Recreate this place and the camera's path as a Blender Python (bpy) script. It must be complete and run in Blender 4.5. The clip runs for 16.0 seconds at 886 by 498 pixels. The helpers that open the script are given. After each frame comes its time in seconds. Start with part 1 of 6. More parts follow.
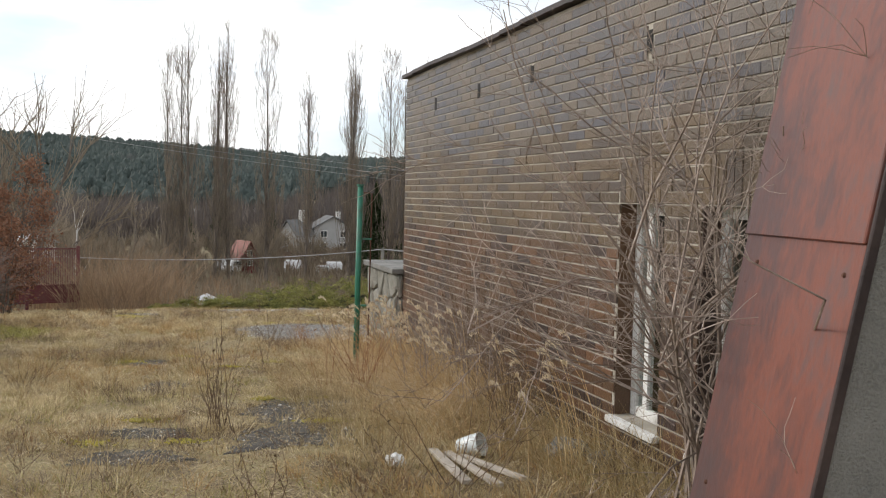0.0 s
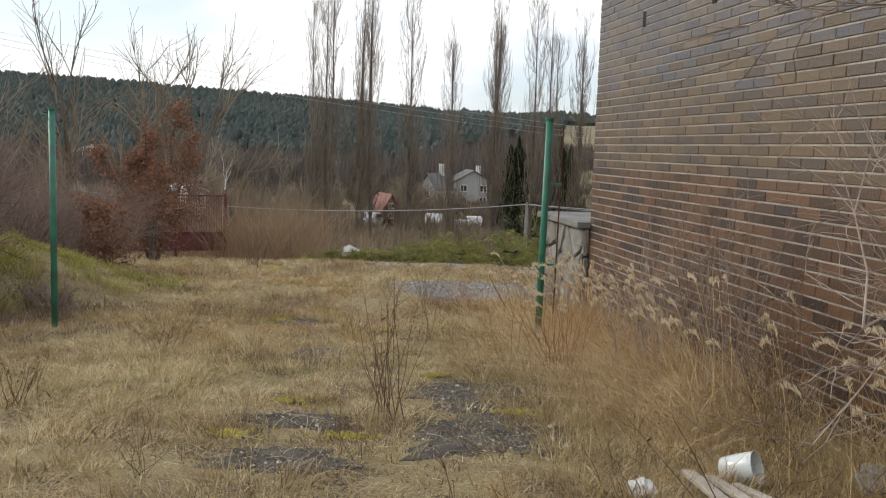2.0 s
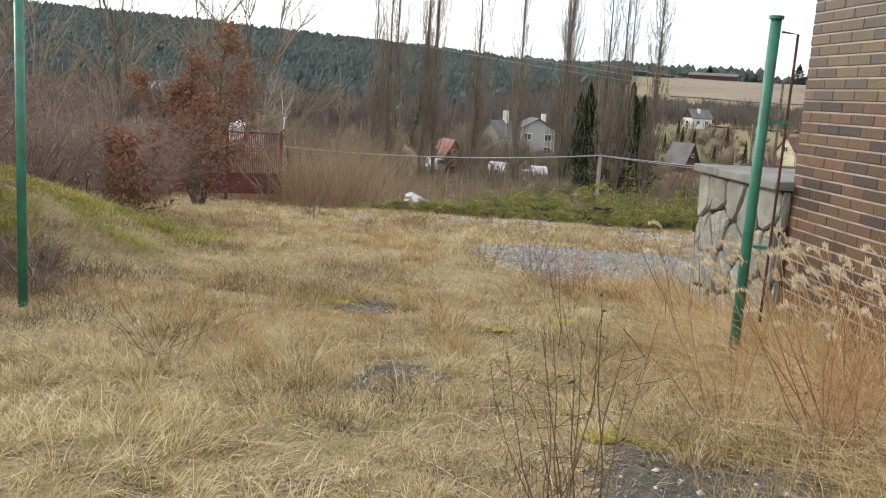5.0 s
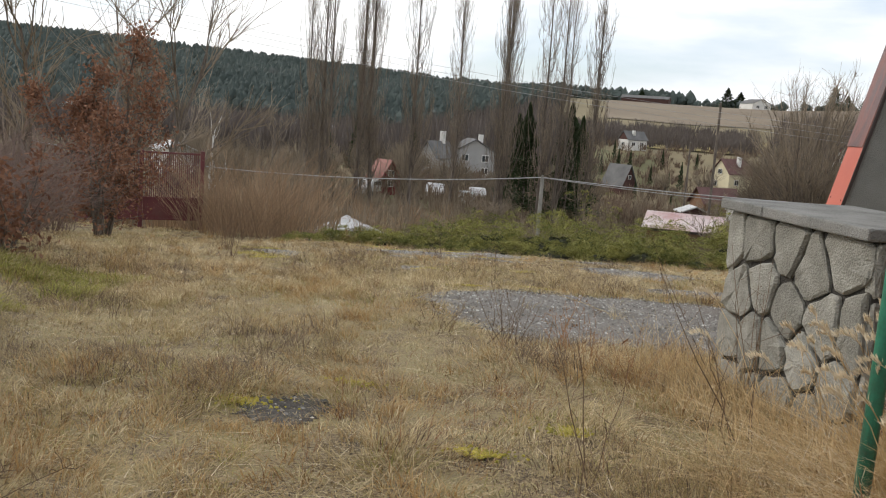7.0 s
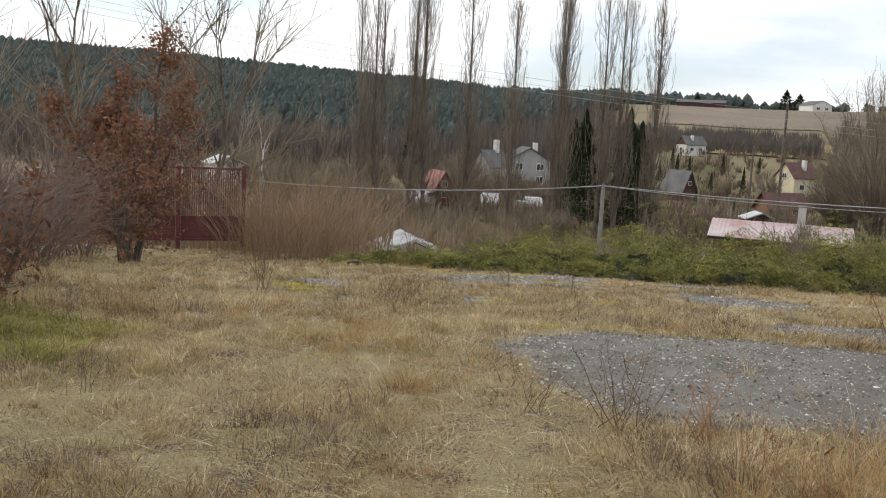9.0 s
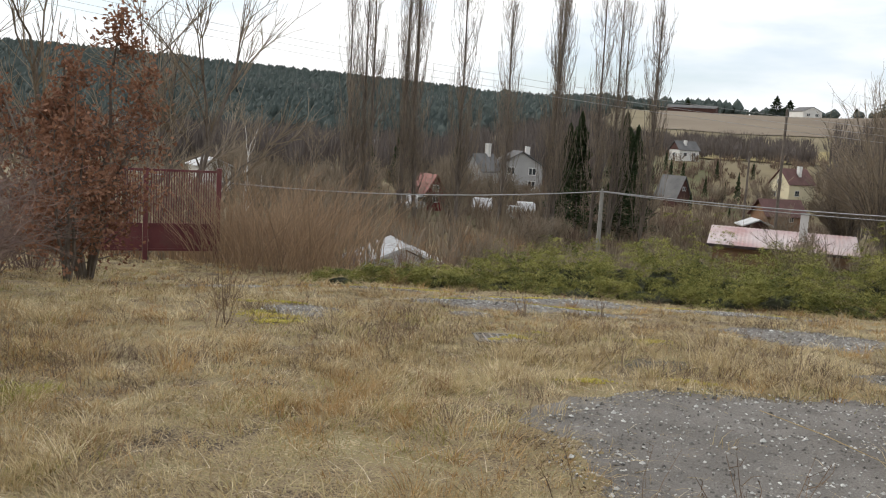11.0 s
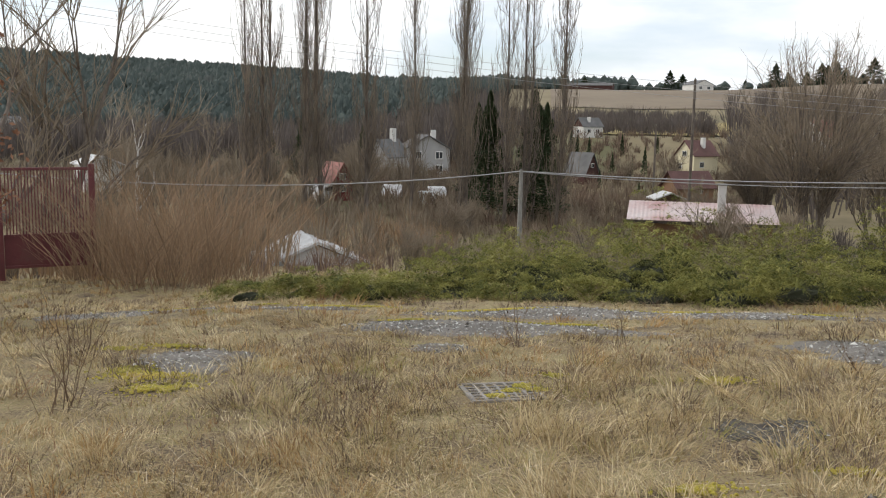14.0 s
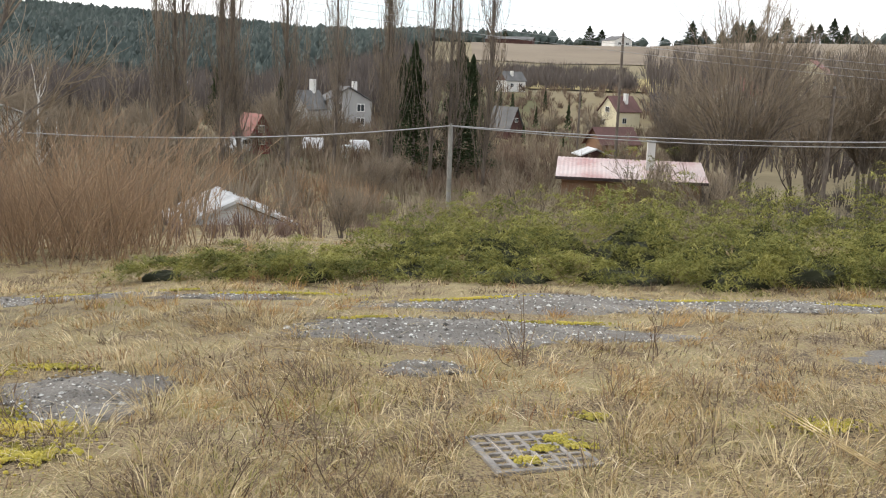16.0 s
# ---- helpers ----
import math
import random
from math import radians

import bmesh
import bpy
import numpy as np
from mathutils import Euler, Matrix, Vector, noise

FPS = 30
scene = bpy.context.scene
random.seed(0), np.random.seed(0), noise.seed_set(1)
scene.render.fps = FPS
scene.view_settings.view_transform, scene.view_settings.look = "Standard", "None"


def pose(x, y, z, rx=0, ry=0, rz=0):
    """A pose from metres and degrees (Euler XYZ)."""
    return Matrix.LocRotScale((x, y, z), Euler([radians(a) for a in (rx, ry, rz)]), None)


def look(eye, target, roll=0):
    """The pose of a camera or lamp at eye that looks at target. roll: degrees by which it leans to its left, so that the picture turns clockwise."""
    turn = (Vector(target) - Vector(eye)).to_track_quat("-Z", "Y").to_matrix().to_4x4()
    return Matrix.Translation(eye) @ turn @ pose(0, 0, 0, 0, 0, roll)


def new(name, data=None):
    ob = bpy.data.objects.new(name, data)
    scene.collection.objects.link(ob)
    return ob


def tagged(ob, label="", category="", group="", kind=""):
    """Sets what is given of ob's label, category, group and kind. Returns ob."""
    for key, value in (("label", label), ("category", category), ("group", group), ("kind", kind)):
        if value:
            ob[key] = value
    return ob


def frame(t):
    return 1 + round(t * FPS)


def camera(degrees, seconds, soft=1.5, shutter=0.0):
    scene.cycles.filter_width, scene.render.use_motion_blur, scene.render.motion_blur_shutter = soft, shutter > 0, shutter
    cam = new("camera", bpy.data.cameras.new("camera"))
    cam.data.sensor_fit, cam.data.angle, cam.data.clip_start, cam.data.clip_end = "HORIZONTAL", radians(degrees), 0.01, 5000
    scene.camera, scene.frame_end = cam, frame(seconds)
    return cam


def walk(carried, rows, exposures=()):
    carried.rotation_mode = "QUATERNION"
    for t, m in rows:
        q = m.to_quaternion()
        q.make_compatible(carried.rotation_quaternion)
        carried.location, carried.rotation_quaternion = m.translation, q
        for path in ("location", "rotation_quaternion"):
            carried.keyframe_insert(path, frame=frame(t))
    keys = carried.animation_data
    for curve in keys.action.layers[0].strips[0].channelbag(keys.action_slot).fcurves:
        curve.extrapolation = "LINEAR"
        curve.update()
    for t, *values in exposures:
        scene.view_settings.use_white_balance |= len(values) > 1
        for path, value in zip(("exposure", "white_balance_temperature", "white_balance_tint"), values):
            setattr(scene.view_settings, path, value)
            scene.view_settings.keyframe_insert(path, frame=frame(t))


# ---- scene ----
cam = camera(50.7, 16.0, soft=1.1)
PATH = [
    (0.0, pose(-0.003, 0.043, 1.388, 86.89, -1.38, 0.62)),
    (0.5, pose(-0.212, 0.493, 1.341, 87.45, -2.80, 5.09)),
    (1.0, pose(-0.337, 0.904, 1.278, 85.84, 1.08, 9.44)),
    (1.5, pose(-0.457, 1.334, 1.252, 82.78, 0.45, 11.98)),
    (2.0, pose(-0.641, 1.775, 1.192, 83.94, -2.09, 9.01)),
    (2.5, pose(-0.786, 2.292, 1.108, 82.42, -2.49, 9.58)),
    (3.0, pose(-0.973, 2.770, 1.042, 79.36, -3.27, 9.28)),
    (3.5, pose(-1.166, 3.250, 0.970, 79.41, -2.94, 9.49)),
    (4.0, pose(-1.346, 3.718, 0.960, 78.42, -2.58, 13.54)),
    (4.5, pose(-1.513, 4.164, 0.954, 79.55, -3.24, 13.46)),
    (7.0, pose(-2.240, 6.798, 0.875, 82.06, -4.23, 8.76)),
    (7.5, pose(-2.366, 7.336, 0.838, 82.76, -2.43, 10.19)),
    (8.0, pose(-2.529, 7.856, 0.810, 81.81, -3.78, 10.13)),
    (8.5, pose(-2.642, 8.397, 0.785, 81.85, -1.48, 9.54)),
    (9.0, pose(-2.744, 8.849, 0.795, 82.45, -2.99, 11.91)),
    (11.5, pose(-3.512, 11.467, 0.654, 82.67, -3.90, 10.82)),
    (12.0, pose(-3.684, 12.022, 0.595, 82.08, -4.15, 9.88)),
    (12.5, pose(-3.821, 12.562, 0.560, 81.79, -2.09, 7.76)),
    (13.0, pose(-3.972, 12.997, 0.568, 82.89, -4.00, 6.90)),
    (13.5, pose(-4.160, 13.410, 0.541, 83.68, -2.27, 3.16)),
    (14.0, pose(-4.279, 13.882, 0.459, 82.11, -0.97, 5.20)),
    (14.5, pose(-4.418, 14.318, 0.453, 82.64, -3.25, 3.45)),
    (15.0, pose(-4.578, 14.777, 0.413, 80.98, -2.48, 0.48)),
    (15.5, pose(-4.678, 15.258, 0.383, 79.95, -1.88, 1.15)),
    (16.0, pose(-4.821, 15.724, 0.381, 79.40, -1.90, 0.31)),
]
walk(cam, PATH, [(0.0, 0.3), (1.0, 0.18), (1.5, 0.22), (2.5, 0.15), (3.0, 0.5), (3.5, 0.65), (4.5, 0.85), (5.5, 0.5), (7.0, 0.2), (9.0, 0.2), (12.5, 0.2), (14.0, 0.2), (15.0, 0.38), (16.0, 0.66)])

# ---- light ----
SUN_EL, SUN_AZ = 28, 75  # degrees above the horizon, degrees to the left of the view
world = bpy.data.worlds.new("sky")
scene.world = world
world.use_nodes = True
wt = world.node_tree
wt.nodes.clear()
w_out = wt.nodes.new("ShaderNodeOutputWorld")
w_bg = wt.nodes.new("ShaderNodeBackground")
w_bg2 = wt.nodes.new("ShaderNodeBackground")
w_add = wt.nodes.new("ShaderNodeMixShader")
sky = wt.nodes.new("ShaderNodeTexSky")
sky.sky_type = "NISHITA"
sky.sun_disc = False
sky.sun_elevation = radians(SUN_EL)
sky.sun_rotation = radians(-SUN_AZ)
w_bg.inputs[1].default_value = 0.15
w_bg2.inputs[1].default_value = 1.04
w_tc = wt.nodes.new("ShaderNodeTexCoord")
w_map = wt.nodes.new("ShaderNodeMapping")
w_map.inputs["Scale"].default_value = (1.2, 1.2, 4.5)
w_noise = wt.nodes.new("ShaderNodeTexNoise")
w_noise.inputs["Scale"].default_value = 2.2
w_noise.inputs["Detail"].default_value = 6
w_ramp = wt.nodes.new("ShaderNodeValToRGB")
w_ramp.color_ramp.elements[0].position, w_ramp.color_ramp.elements[1].position = 0.34, 0.52
w_ramp.color_ramp.elements[0].color = (0.55, 0.55, 0.55, 1)
w_tint = wt.nodes.new("ShaderNodeValToRGB")
w_tint.color_ramp.elements[0].position, w_tint.color_ramp.elements[1].position = 0.36, 0.56
w_tint.color_ramp.elements[0].color = (0.66, 0.74, 0.86, 1)
w_tint.color_ramp.elements[1].color = (1.0, 1.0, 1.0, 1)
wt.links.new(w_tc.outputs["Generated"], w_map.inputs[0])
wt.links.new(w_map.outputs[0], w_noise.inputs["Vector"])
wt.links.new(w_noise.outputs["Fac"], w_ramp.inputs[0])
wt.links.new(w_noise.outputs["Fac"], w_tint.inputs[0])
wt.links.new(sky.outputs[0], w_bg.inputs[0])
wt.links.new(w_tint.outputs[0], w_bg2.inputs[0])
wt.links.new(w_ramp.outputs[0], w_add.inputs[0])
wt.links.new(w_bg.outputs[0], w_add.inputs[1])
wt.links.new(w_bg2.outputs[0], w_add.inputs[2])
wt.links.new(w_add.outputs[0], w_out.inputs[0])

sun_data = bpy.data.lights.new("sun", "SUN")
sun_data.energy, sun_data.angle, sun_data.color = 1.5, radians(10), (1.0, 0.94, 0.85)
sun = new("sun", sun_data)
_az, _el = radians(SUN_AZ), radians(SUN_EL)
sun.matrix_world = look((-math.sin(_az) * 60, math.cos(_az) * 60, math.tan(_el) * 60), (0, 0, 0))


# ---- materials ----
def material(name, stops, scale=4.0, rough=0.85, bump=0.2, fine=60.0, metal=0.0, island=0.0, rand=0.0, spec=0.3, coat=0.0,
             trans=0.0, detail=5.0, stretch=(1, 1, 1), grain=0.25, span=(0.3, 0.7)):
    """Noise between colour stops, finer grain over it, bump; island / rand: variation by piece."""
    m = bpy.data.materials.new(name)
    m.use_nodes = True
    t = m.node_tree
    b = t.nodes["Principled BSDF"]
    geo = t.nodes.new("ShaderNodeNewGeometry")
    mp = t.nodes.new("ShaderNodeMapping")
    mp.inputs["Scale"].default_value = stretch
    t.links.new(geo.outputs["Position"], mp.inputs[0])
    n1 = t.nodes.new("ShaderNodeTexNoise")
    n1.inputs["Scale"].default_value, n1.inputs["Detail"].default_value = scale, detail
    n2 = t.nodes.new("ShaderNodeTexNoise")
    n2.inputs["Scale"].default_value, n2.inputs["Detail"].default_value = fine, 3
    for n in (n1, n2):
        t.links.new(mp.outputs[0], n.inputs["Vector"])
    fac = n1.outputs["Fac"]

    def mixf(a, b_, w):
        node = t.nodes.new("ShaderNodeMix")
        node.inputs[0].default_value = w
        t.links.new(a, node.inputs[2])
        t.links.new(b_, node.inputs[3])
        return node.outputs[0]
    fac = mixf(fac, n2.outputs["Fac"], grain)
    spread = t.nodes.new("ShaderNodeMapRange")
    spread.inputs[1].default_value, spread.inputs[2].default_value = span
    t.links.new(fac, spread.inputs[0])
    fac = spread.outputs[0]
    if island:
        fac = mixf(fac, geo.outputs["Random Per Island"], island)
    if rand:
        info = t.nodes.new("ShaderNodeObjectInfo")
        fac = mixf(fac, info.outputs["Random"], rand)
    ramp = t.nodes.new("ShaderNodeValToRGB")
    el = ramp.color_ramp.elements
    while len(el) < len(stops):
        el.new(0.5)
    for i, c in enumerate(stops):
        el[i].position = i / max(1, len(stops) - 1)
        el[i].color = (*c, 1)
    t.links.new(fac, ramp.inputs[0])
    t.links.new(ramp.outputs[0], b.inputs["Base Color"])
    b.inputs["Roughness"].default_value = rough
    b.inputs["Metallic"].default_value = metal
    b.inputs["Specular IOR Level"].default_value = spec
    b.inputs["Coat Weight"].default_value = coat
    if trans:
        tr = t.nodes.new("ShaderNodeBsdfTranslucent")
        mx = t.nodes.new("ShaderNodeMixShader")
        mx.inputs[0].default_value = trans
        t.links.new(ramp.outputs[0], tr.inputs[0])
        t.links.new(b.outputs[0], mx.inputs[1])
        t.links.new(tr.outputs[0], mx.inputs[2])
        t.links.new(mx.outputs[0], t.nodes["Material Output"].inputs[0])
    if bump:
        bp = t.nodes.new("ShaderNodeBump")
        bp.inputs["Strength"].default_value, bp.inputs["Distance"].default_value = bump, 0.02
        t.links.new(n2.outputs["Fac"], bp.inputs["Height"])
        t.links.new(bp.outputs[0], b.inputs["Normal"])
    return m


SOIL = material("straw_soil", [(0.05, 0.036, 0.024), (0.165, 0.12, 0.07), (0.31, 0.24, 0.136), (0.22, 0.19, 0.08), (0.46, 0.37, 0.225)], 2.6, fine=60, bump=1.0, grain=0.55, span=(0.36, 0.64))
FAR_FIELD = material("far_land", [(0.12, 0.11, 0.05), (0.20, 0.16, 0.09), (0.24, 0.20, 0.11)], 0.03, fine=0.6, bump=0.0)
ASPHALT = material("weathered_asphalt", [(0.10, 0.09, 0.078), (0.205, 0.188, 0.166), (0.34, 0.318, 0.285)], 2.4, fine=120, bump=0.9, grain=0.6, rough=0.9)
DARK_ASPHALT = material("damp_dark_asphalt", [(0.045, 0.041, 0.036), (0.10, 0.09, 0.078), (0.20, 0.18, 0.152)], 5, fine=120, bump=0.9, grain=0.5, rough=0.85)
PEBBLE = material("pale_gravel", [(0.25, 0.24, 0.22), (0.5, 0.49, 0.46), (0.75, 0.74, 0.70)], 6, island=0.8, bump=0.1)
DARK_PEBBLE = material("dark_gravel", [(0.06, 0.055, 0.05), (0.16, 0.15, 0.135), (0.28, 0.26, 0.235)], 6, island=0.8, bump=0.1)
MOSS = material("yellow_green_moss", [(0.12, 0.11, 0.03), (0.30, 0.265, 0.045), (0.52, 0.43, 0.07), (0.34, 0.21, 0.06)], 5, fine=90, bump=0.9, grain=0.4)
GRASS = material("dry_grass", [(0.09, 0.055, 0.03), (0.26, 0.18, 0.095), (0.46, 0.35, 0.19), (0.38, 0.29, 0.14), (0.66, 0.53, 0.32), (0.82, 0.71, 0.49)], 4.5, fine=16.0, bump=0, island=0.25, grain=0.35, trans=0.2, spec=0.15, span=(0.37, 0.63))
PALE_GRASS = material("bleached_grass", [(0.28, 0.20, 0.11), (0.56, 0.44, 0.25), (0.74, 0.61, 0.38), (0.88, 0.78, 0.56)], 4.0, fine=14.0, bump=0, island=0.3, grain=0.35, trans=0.22, spec=0.15, span=(0.36, 0.62))
OCHRE_GRASS = material("ochre_grass", [(0.15, 0.08, 0.034), (0.36, 0.215, 0.09), (0.54, 0.36, 0.165), (0.66, 0.48, 0.25)], 4.0, fine=14.0, bump=0, island=0.3, grain=0.35, trans=0.2, spec=0.15, span=(0.36, 0.64))
GREY_MAT = material("grey_matted_straw", [(0.10, 0.07, 0.044), (0.27, 0.20, 0.12), (0.50, 0.395, 0.24), (0.42, 0.355, 0.175), (0.76, 0.64, 0.43)], 3.6, fine=15.0, bump=0, island=0.3, grain=0.4, trans=0.1, spec=0.15, span=(0.36, 0.64))
GREEN_GRASS = material("green_grass", [(0.16, 0.155, 0.05), (0.34, 0.31, 0.10), (0.56, 0.485, 0.21)], 2.2, fine=9, bump=0, island=0.45, trans=0.22, spec=0.15)
REED = material("tall_straw", [(0.24, 0.145, 0.066), (0.48, 0.33, 0.162), (0.68, 0.505, 0.28), (0.88, 0.75, 0.51)], 3.0, fine=12, bump=0, island=0.4, trans=0.2, spec=0.2)
PLUME = material("pale_seed_plume", [(0.62, 0.51, 0.35), (0.84, 0.74, 0.57)], 6, fine=80, bump=0, island=0.5, trans=0.25)
WEED = material("dark_dry_weed", [(0.06, 0.04, 0.03), (0.14, 0.09, 0.055), (0.22, 0.15, 0.09)], 3, bump=0, island=0.5)
RED_STEM = material("russet_stems", [(0.17, 0.085, 0.045), (0.30, 0.15, 0.07), (0.40, 0.24, 0.12)], 2, bump=0, island=0.5)
BARK = material("grey_brown_bark", [(0.075, 0.06, 0.05), (0.14, 0.115, 0.095), (0.22, 0.19, 0.16)], 6, fine=40, bump=0.5, stretch=(1, 1, 0.3))
TWIG = material("bare_twigs", [(0.125, 0.10, 0.072), (0.215, 0.172, 0.125), (0.33, 0.27, 0.195)], 0.4, bump=0, island=0.5)
NEAR_TWIG = material("pale_twigs", [(0.16, 0.12, 0.095), (0.30, 0.24, 0.20), (0.48, 0.40, 0.345)], 5, fine=60, bump=0.3)
BUSH_TWIG = material("purple_brown_twigs", [(0.11, 0.078, 0.07), (0.19, 0.135, 0.115), (0.29, 0.205, 0.165)], 0.6, bump=0, island=0.5)
WILLOW = material("orange_brown_twigs", [(0.13, 0.09, 0.058), (0.27, 0.18, 0.11), (0.46, 0.325, 0.20)], 0.6, bump=0, island=0.5)
BIRCH = material("white_birch_bark", [(0.15, 0.13, 0.12), (0.55, 0.53, 0.5), (0.68, 0.66, 0.62)], 5, fine=20, bump=0.2)
OAK_LEAF = material("brown_oak_leaves", [(0.12, 0.058, 0.036), (0.23, 0.115, 0.07), (0.36, 0.20, 0.125)], 1.5, bump=0, island=0.6, trans=0.25)
JUNIPER = material("juniper_needles", [(0.045, 0.055, 0.014), (0.13, 0.136, 0.033), (0.27, 0.258, 0.067), (0.45, 0.405, 0.14)], 2.4, fine=8, bump=0, island=0.3, trans=0.15, grain=0.4, span=(0.35, 0.65))
# near-black so that the gaps between juniper boughs read as shaded
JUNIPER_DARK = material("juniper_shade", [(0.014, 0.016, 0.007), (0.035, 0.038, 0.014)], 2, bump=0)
CONIFER = material("conifer_needles", [(0.026, 0.04, 0.022), (0.05, 0.07, 0.036), (0.085, 0.105, 0.055)], 0.3, bump=0, island=0.5, spec=0.03, rough=1.0)
# distance haze is mixed into these pine colours: bluer and greyer
HAZED_PINEWOOD = material("hazed_distant_pines", [(0.04, 0.053, 0.05), (0.052, 0.068, 0.062), (0.066, 0.083, 0.074), (0.098, 0.098, 0.092)], 0.012, fine=0.1, bump=0, island=0.3)
GREYWOOD = material("distant_bare_wood", [(0.075, 0.065, 0.06), (0.12, 0.10, 0.09), (0.15, 0.125, 0.11)], 0.05, bump=0, island=0.5)
BRICK_LOW = material("dark_clinker", [(0.028, 0.019, 0.017), (0.068, 0.038, 0.023), (0.118, 0.066, 0.034), (0.15, 0.074, 0.037), (0.048, 0.031, 0.027), (0.092, 0.055, 0.036)], 1.2, fine=70, bump=0.35, rand=0.75, rough=0.42, spec=0.5, grain=0.3)
BRICK_MID = material("tan_clinker", [(0.052, 0.038, 0.028), (0.105, 0.071, 0.039), (0.15, 0.10, 0.051), (0.08, 0.06, 0.047), (0.125, 0.077, 0.04)], 1.2, fine=70, bump=0.35, rand=0.7, rough=0.42, spec=0.5, grain=0.3)
BRICK_HIGH = material("grey_clinker", [(0.068, 0.064, 0.076), (0.112, 0.096, 0.086), (0.15, 0.112, 0.075), (0.085, 0.08, 0.092), (0.125, 0.104, 0.088)], 1.2, fine=70, bump=0.35, rand=0.7, rough=0.42, spec=0.5, grain=0.3)
BRICK_LOW_J = material("dark_clinker_rows", [(0.028, 0.019, 0.017), (0.068, 0.038, 0.023), (0.118, 0.066, 0.034), (0.15, 0.074, 0.037), (0.048, 0.031, 0.027), (0.092, 0.055, 0.036)], 1.2, fine=70, bump=0.35, island=0.75, rough=0.42, spec=0.5, grain=0.3)
BRICK_MID_J = material("tan_clinker_rows", [(0.052, 0.038, 0.028), (0.105, 0.071, 0.039), (0.15, 0.10, 0.051), (0.08, 0.06, 0.047), (0.125, 0.077, 0.04)], 1.2, fine=70, bump=0.35, island=0.7, rough=0.42, spec=0.5, grain=0.3)
BRICK_HIGH_J = material("grey_clinker_rows", [(0.068, 0.064, 0.076), (0.112, 0.096, 0.086), (0.15, 0.112, 0.075), (0.085, 0.08, 0.092), (0.125, 0.104, 0.088)], 1.2, fine=70, bump=0.35, island=0.7, rough=0.42, spec=0.5, grain=0.3)
MORTAR = material("pale_mortar", [(0.26, 0.232, 0.19), (0.42, 0.385, 0.325), (0.55, 0.51, 0.44)], 3, fine=90, bump=0.6)
STONE = material("grey_white_granite", [(0.14, 0.135, 0.115), (0.27, 0.26, 0.225), (0.46, 0.445, 0.395)], 7, fine=80, bump=0.8, rand=0.35, grain=0.45)
STONE_JOINT = material("dark_mortar", [(0.025, 0.023, 0.02), (0.07, 0.064, 0.056)], 5, fine=70, bump=0.8)
CAPSTONE = material("mossy_concrete_slab", [(0.11, 0.11, 0.10), (0.22, 0.215, 0.20), (0.30, 0.29, 0.27)], 3, fine=90, bump=0.7, grain=0.4)
CONCRETE = material("grey_concrete", [(0.15, 0.15, 0.14), (0.24, 0.235, 0.215), (0.30, 0.29, 0.27)], 2.5, fine=110, bump=0.6, grain=0.4)
RED_SHEET = material("weathered_red_sheet", [(0.08, 0.048, 0.047), (0.112, 0.05, 0.044), (0.20, 0.065, 0.043), (0.12, 0.072, 0.068)], 1.5, fine=25, bump=0.2, rough=0.5, spec=0.45, grain=0.2, stretch=(1.4, 1.4, 0.55), span=(0.36, 0.64))
BRIGHT_SHEET = material("bright_red_sheet", [(0.44, 0.10, 0.06), (0.55, 0.14, 0.09)], 1.5, fine=30, bump=0.1, rough=0.5)
DARK_METAL = material("dark_flashing", [(0.03, 0.022, 0.022), (0.07, 0.05, 0.045)], 4, rough=0.5)
GREEN_PAINT = material("chipped_green_paint", [(0.02, 0.14, 0.085), (0.03, 0.19, 0.12), (0.035, 0.12, 0.08), (0.12, 0.08, 0.05)], 5, fine=60, bump=0.2, rough=0.45, spec=0.5)
GATE_RED = material("dull_red_paint", [(0.09, 0.028, 0.033), (0.14, 0.042, 0.045), (0.13, 0.065, 0.058)], 2, fine=40, bump=0.2, rough=0.6)
WHITE_PAINT = material("flaking_white_paint", [(0.38, 0.36, 0.32), (0.74, 0.73, 0.70), (0.80, 0.80, 0.78)], 5, fine=70, bump=0.4)
OLD_WOOD = material("bleached_wood", [(0.22, 0.19, 0.155), (0.42, 0.37, 0.31), (0.55, 0.50, 0.44)], 4, fine=60, bump=0.6, stretch=(1, 1, 1))
ENAMEL = material("chipped_enamel", [(0.62, 0.66, 0.66), (0.74, 0.78, 0.78)], 6, fine=50, bump=0.05, rough=0.25, spec=0.5)
PLASTIC_BAG = material("crumpled_white_film", [(0.62, 0.62, 0.60), (0.82, 0.82, 0.80)], 9, fine=60, bump=0.4, rough=0.35)
IRON = material("rusty_cast_iron", [(0.13, 0.12, 0.11), (0.26, 0.24, 0.22), (0.36, 0.33, 0.30)], 9, fine=90, bump=0.5, rough=0.7)
PIT = material("dark_pit", [(0.012, 0.011, 0.01), (0.03, 0.028, 0.025)], 8)
WIRE = material("grey_wire", [(0.28, 0.28, 0.28), (0.42, 0.42, 0.42)], 2, bump=0)
RUST = material("rusty_iron", [(0.07, 0.035, 0.025), (0.15, 0.07, 0.045)], 8, bump=0.3)
DEAD_WEED = material("grey_brown_dead_weed", [(0.085, 0.06, 0.044), (0.17, 0.122, 0.088), (0.30, 0.225, 0.165)], 1.5, fine=9, bump=0, island=0.5, trans=0.15)
ROOF_RED = material("red_tin_roof", [(0.18, 0.055, 0.045), (0.26, 0.085, 0.065)], 0.8, fine=6, bump=0, rough=0.6)
ROOF_BROWN = material("brown_roof", [(0.10, 0.055, 0.05), (0.17, 0.09, 0.08)], 0.8, fine=6, bump=0)
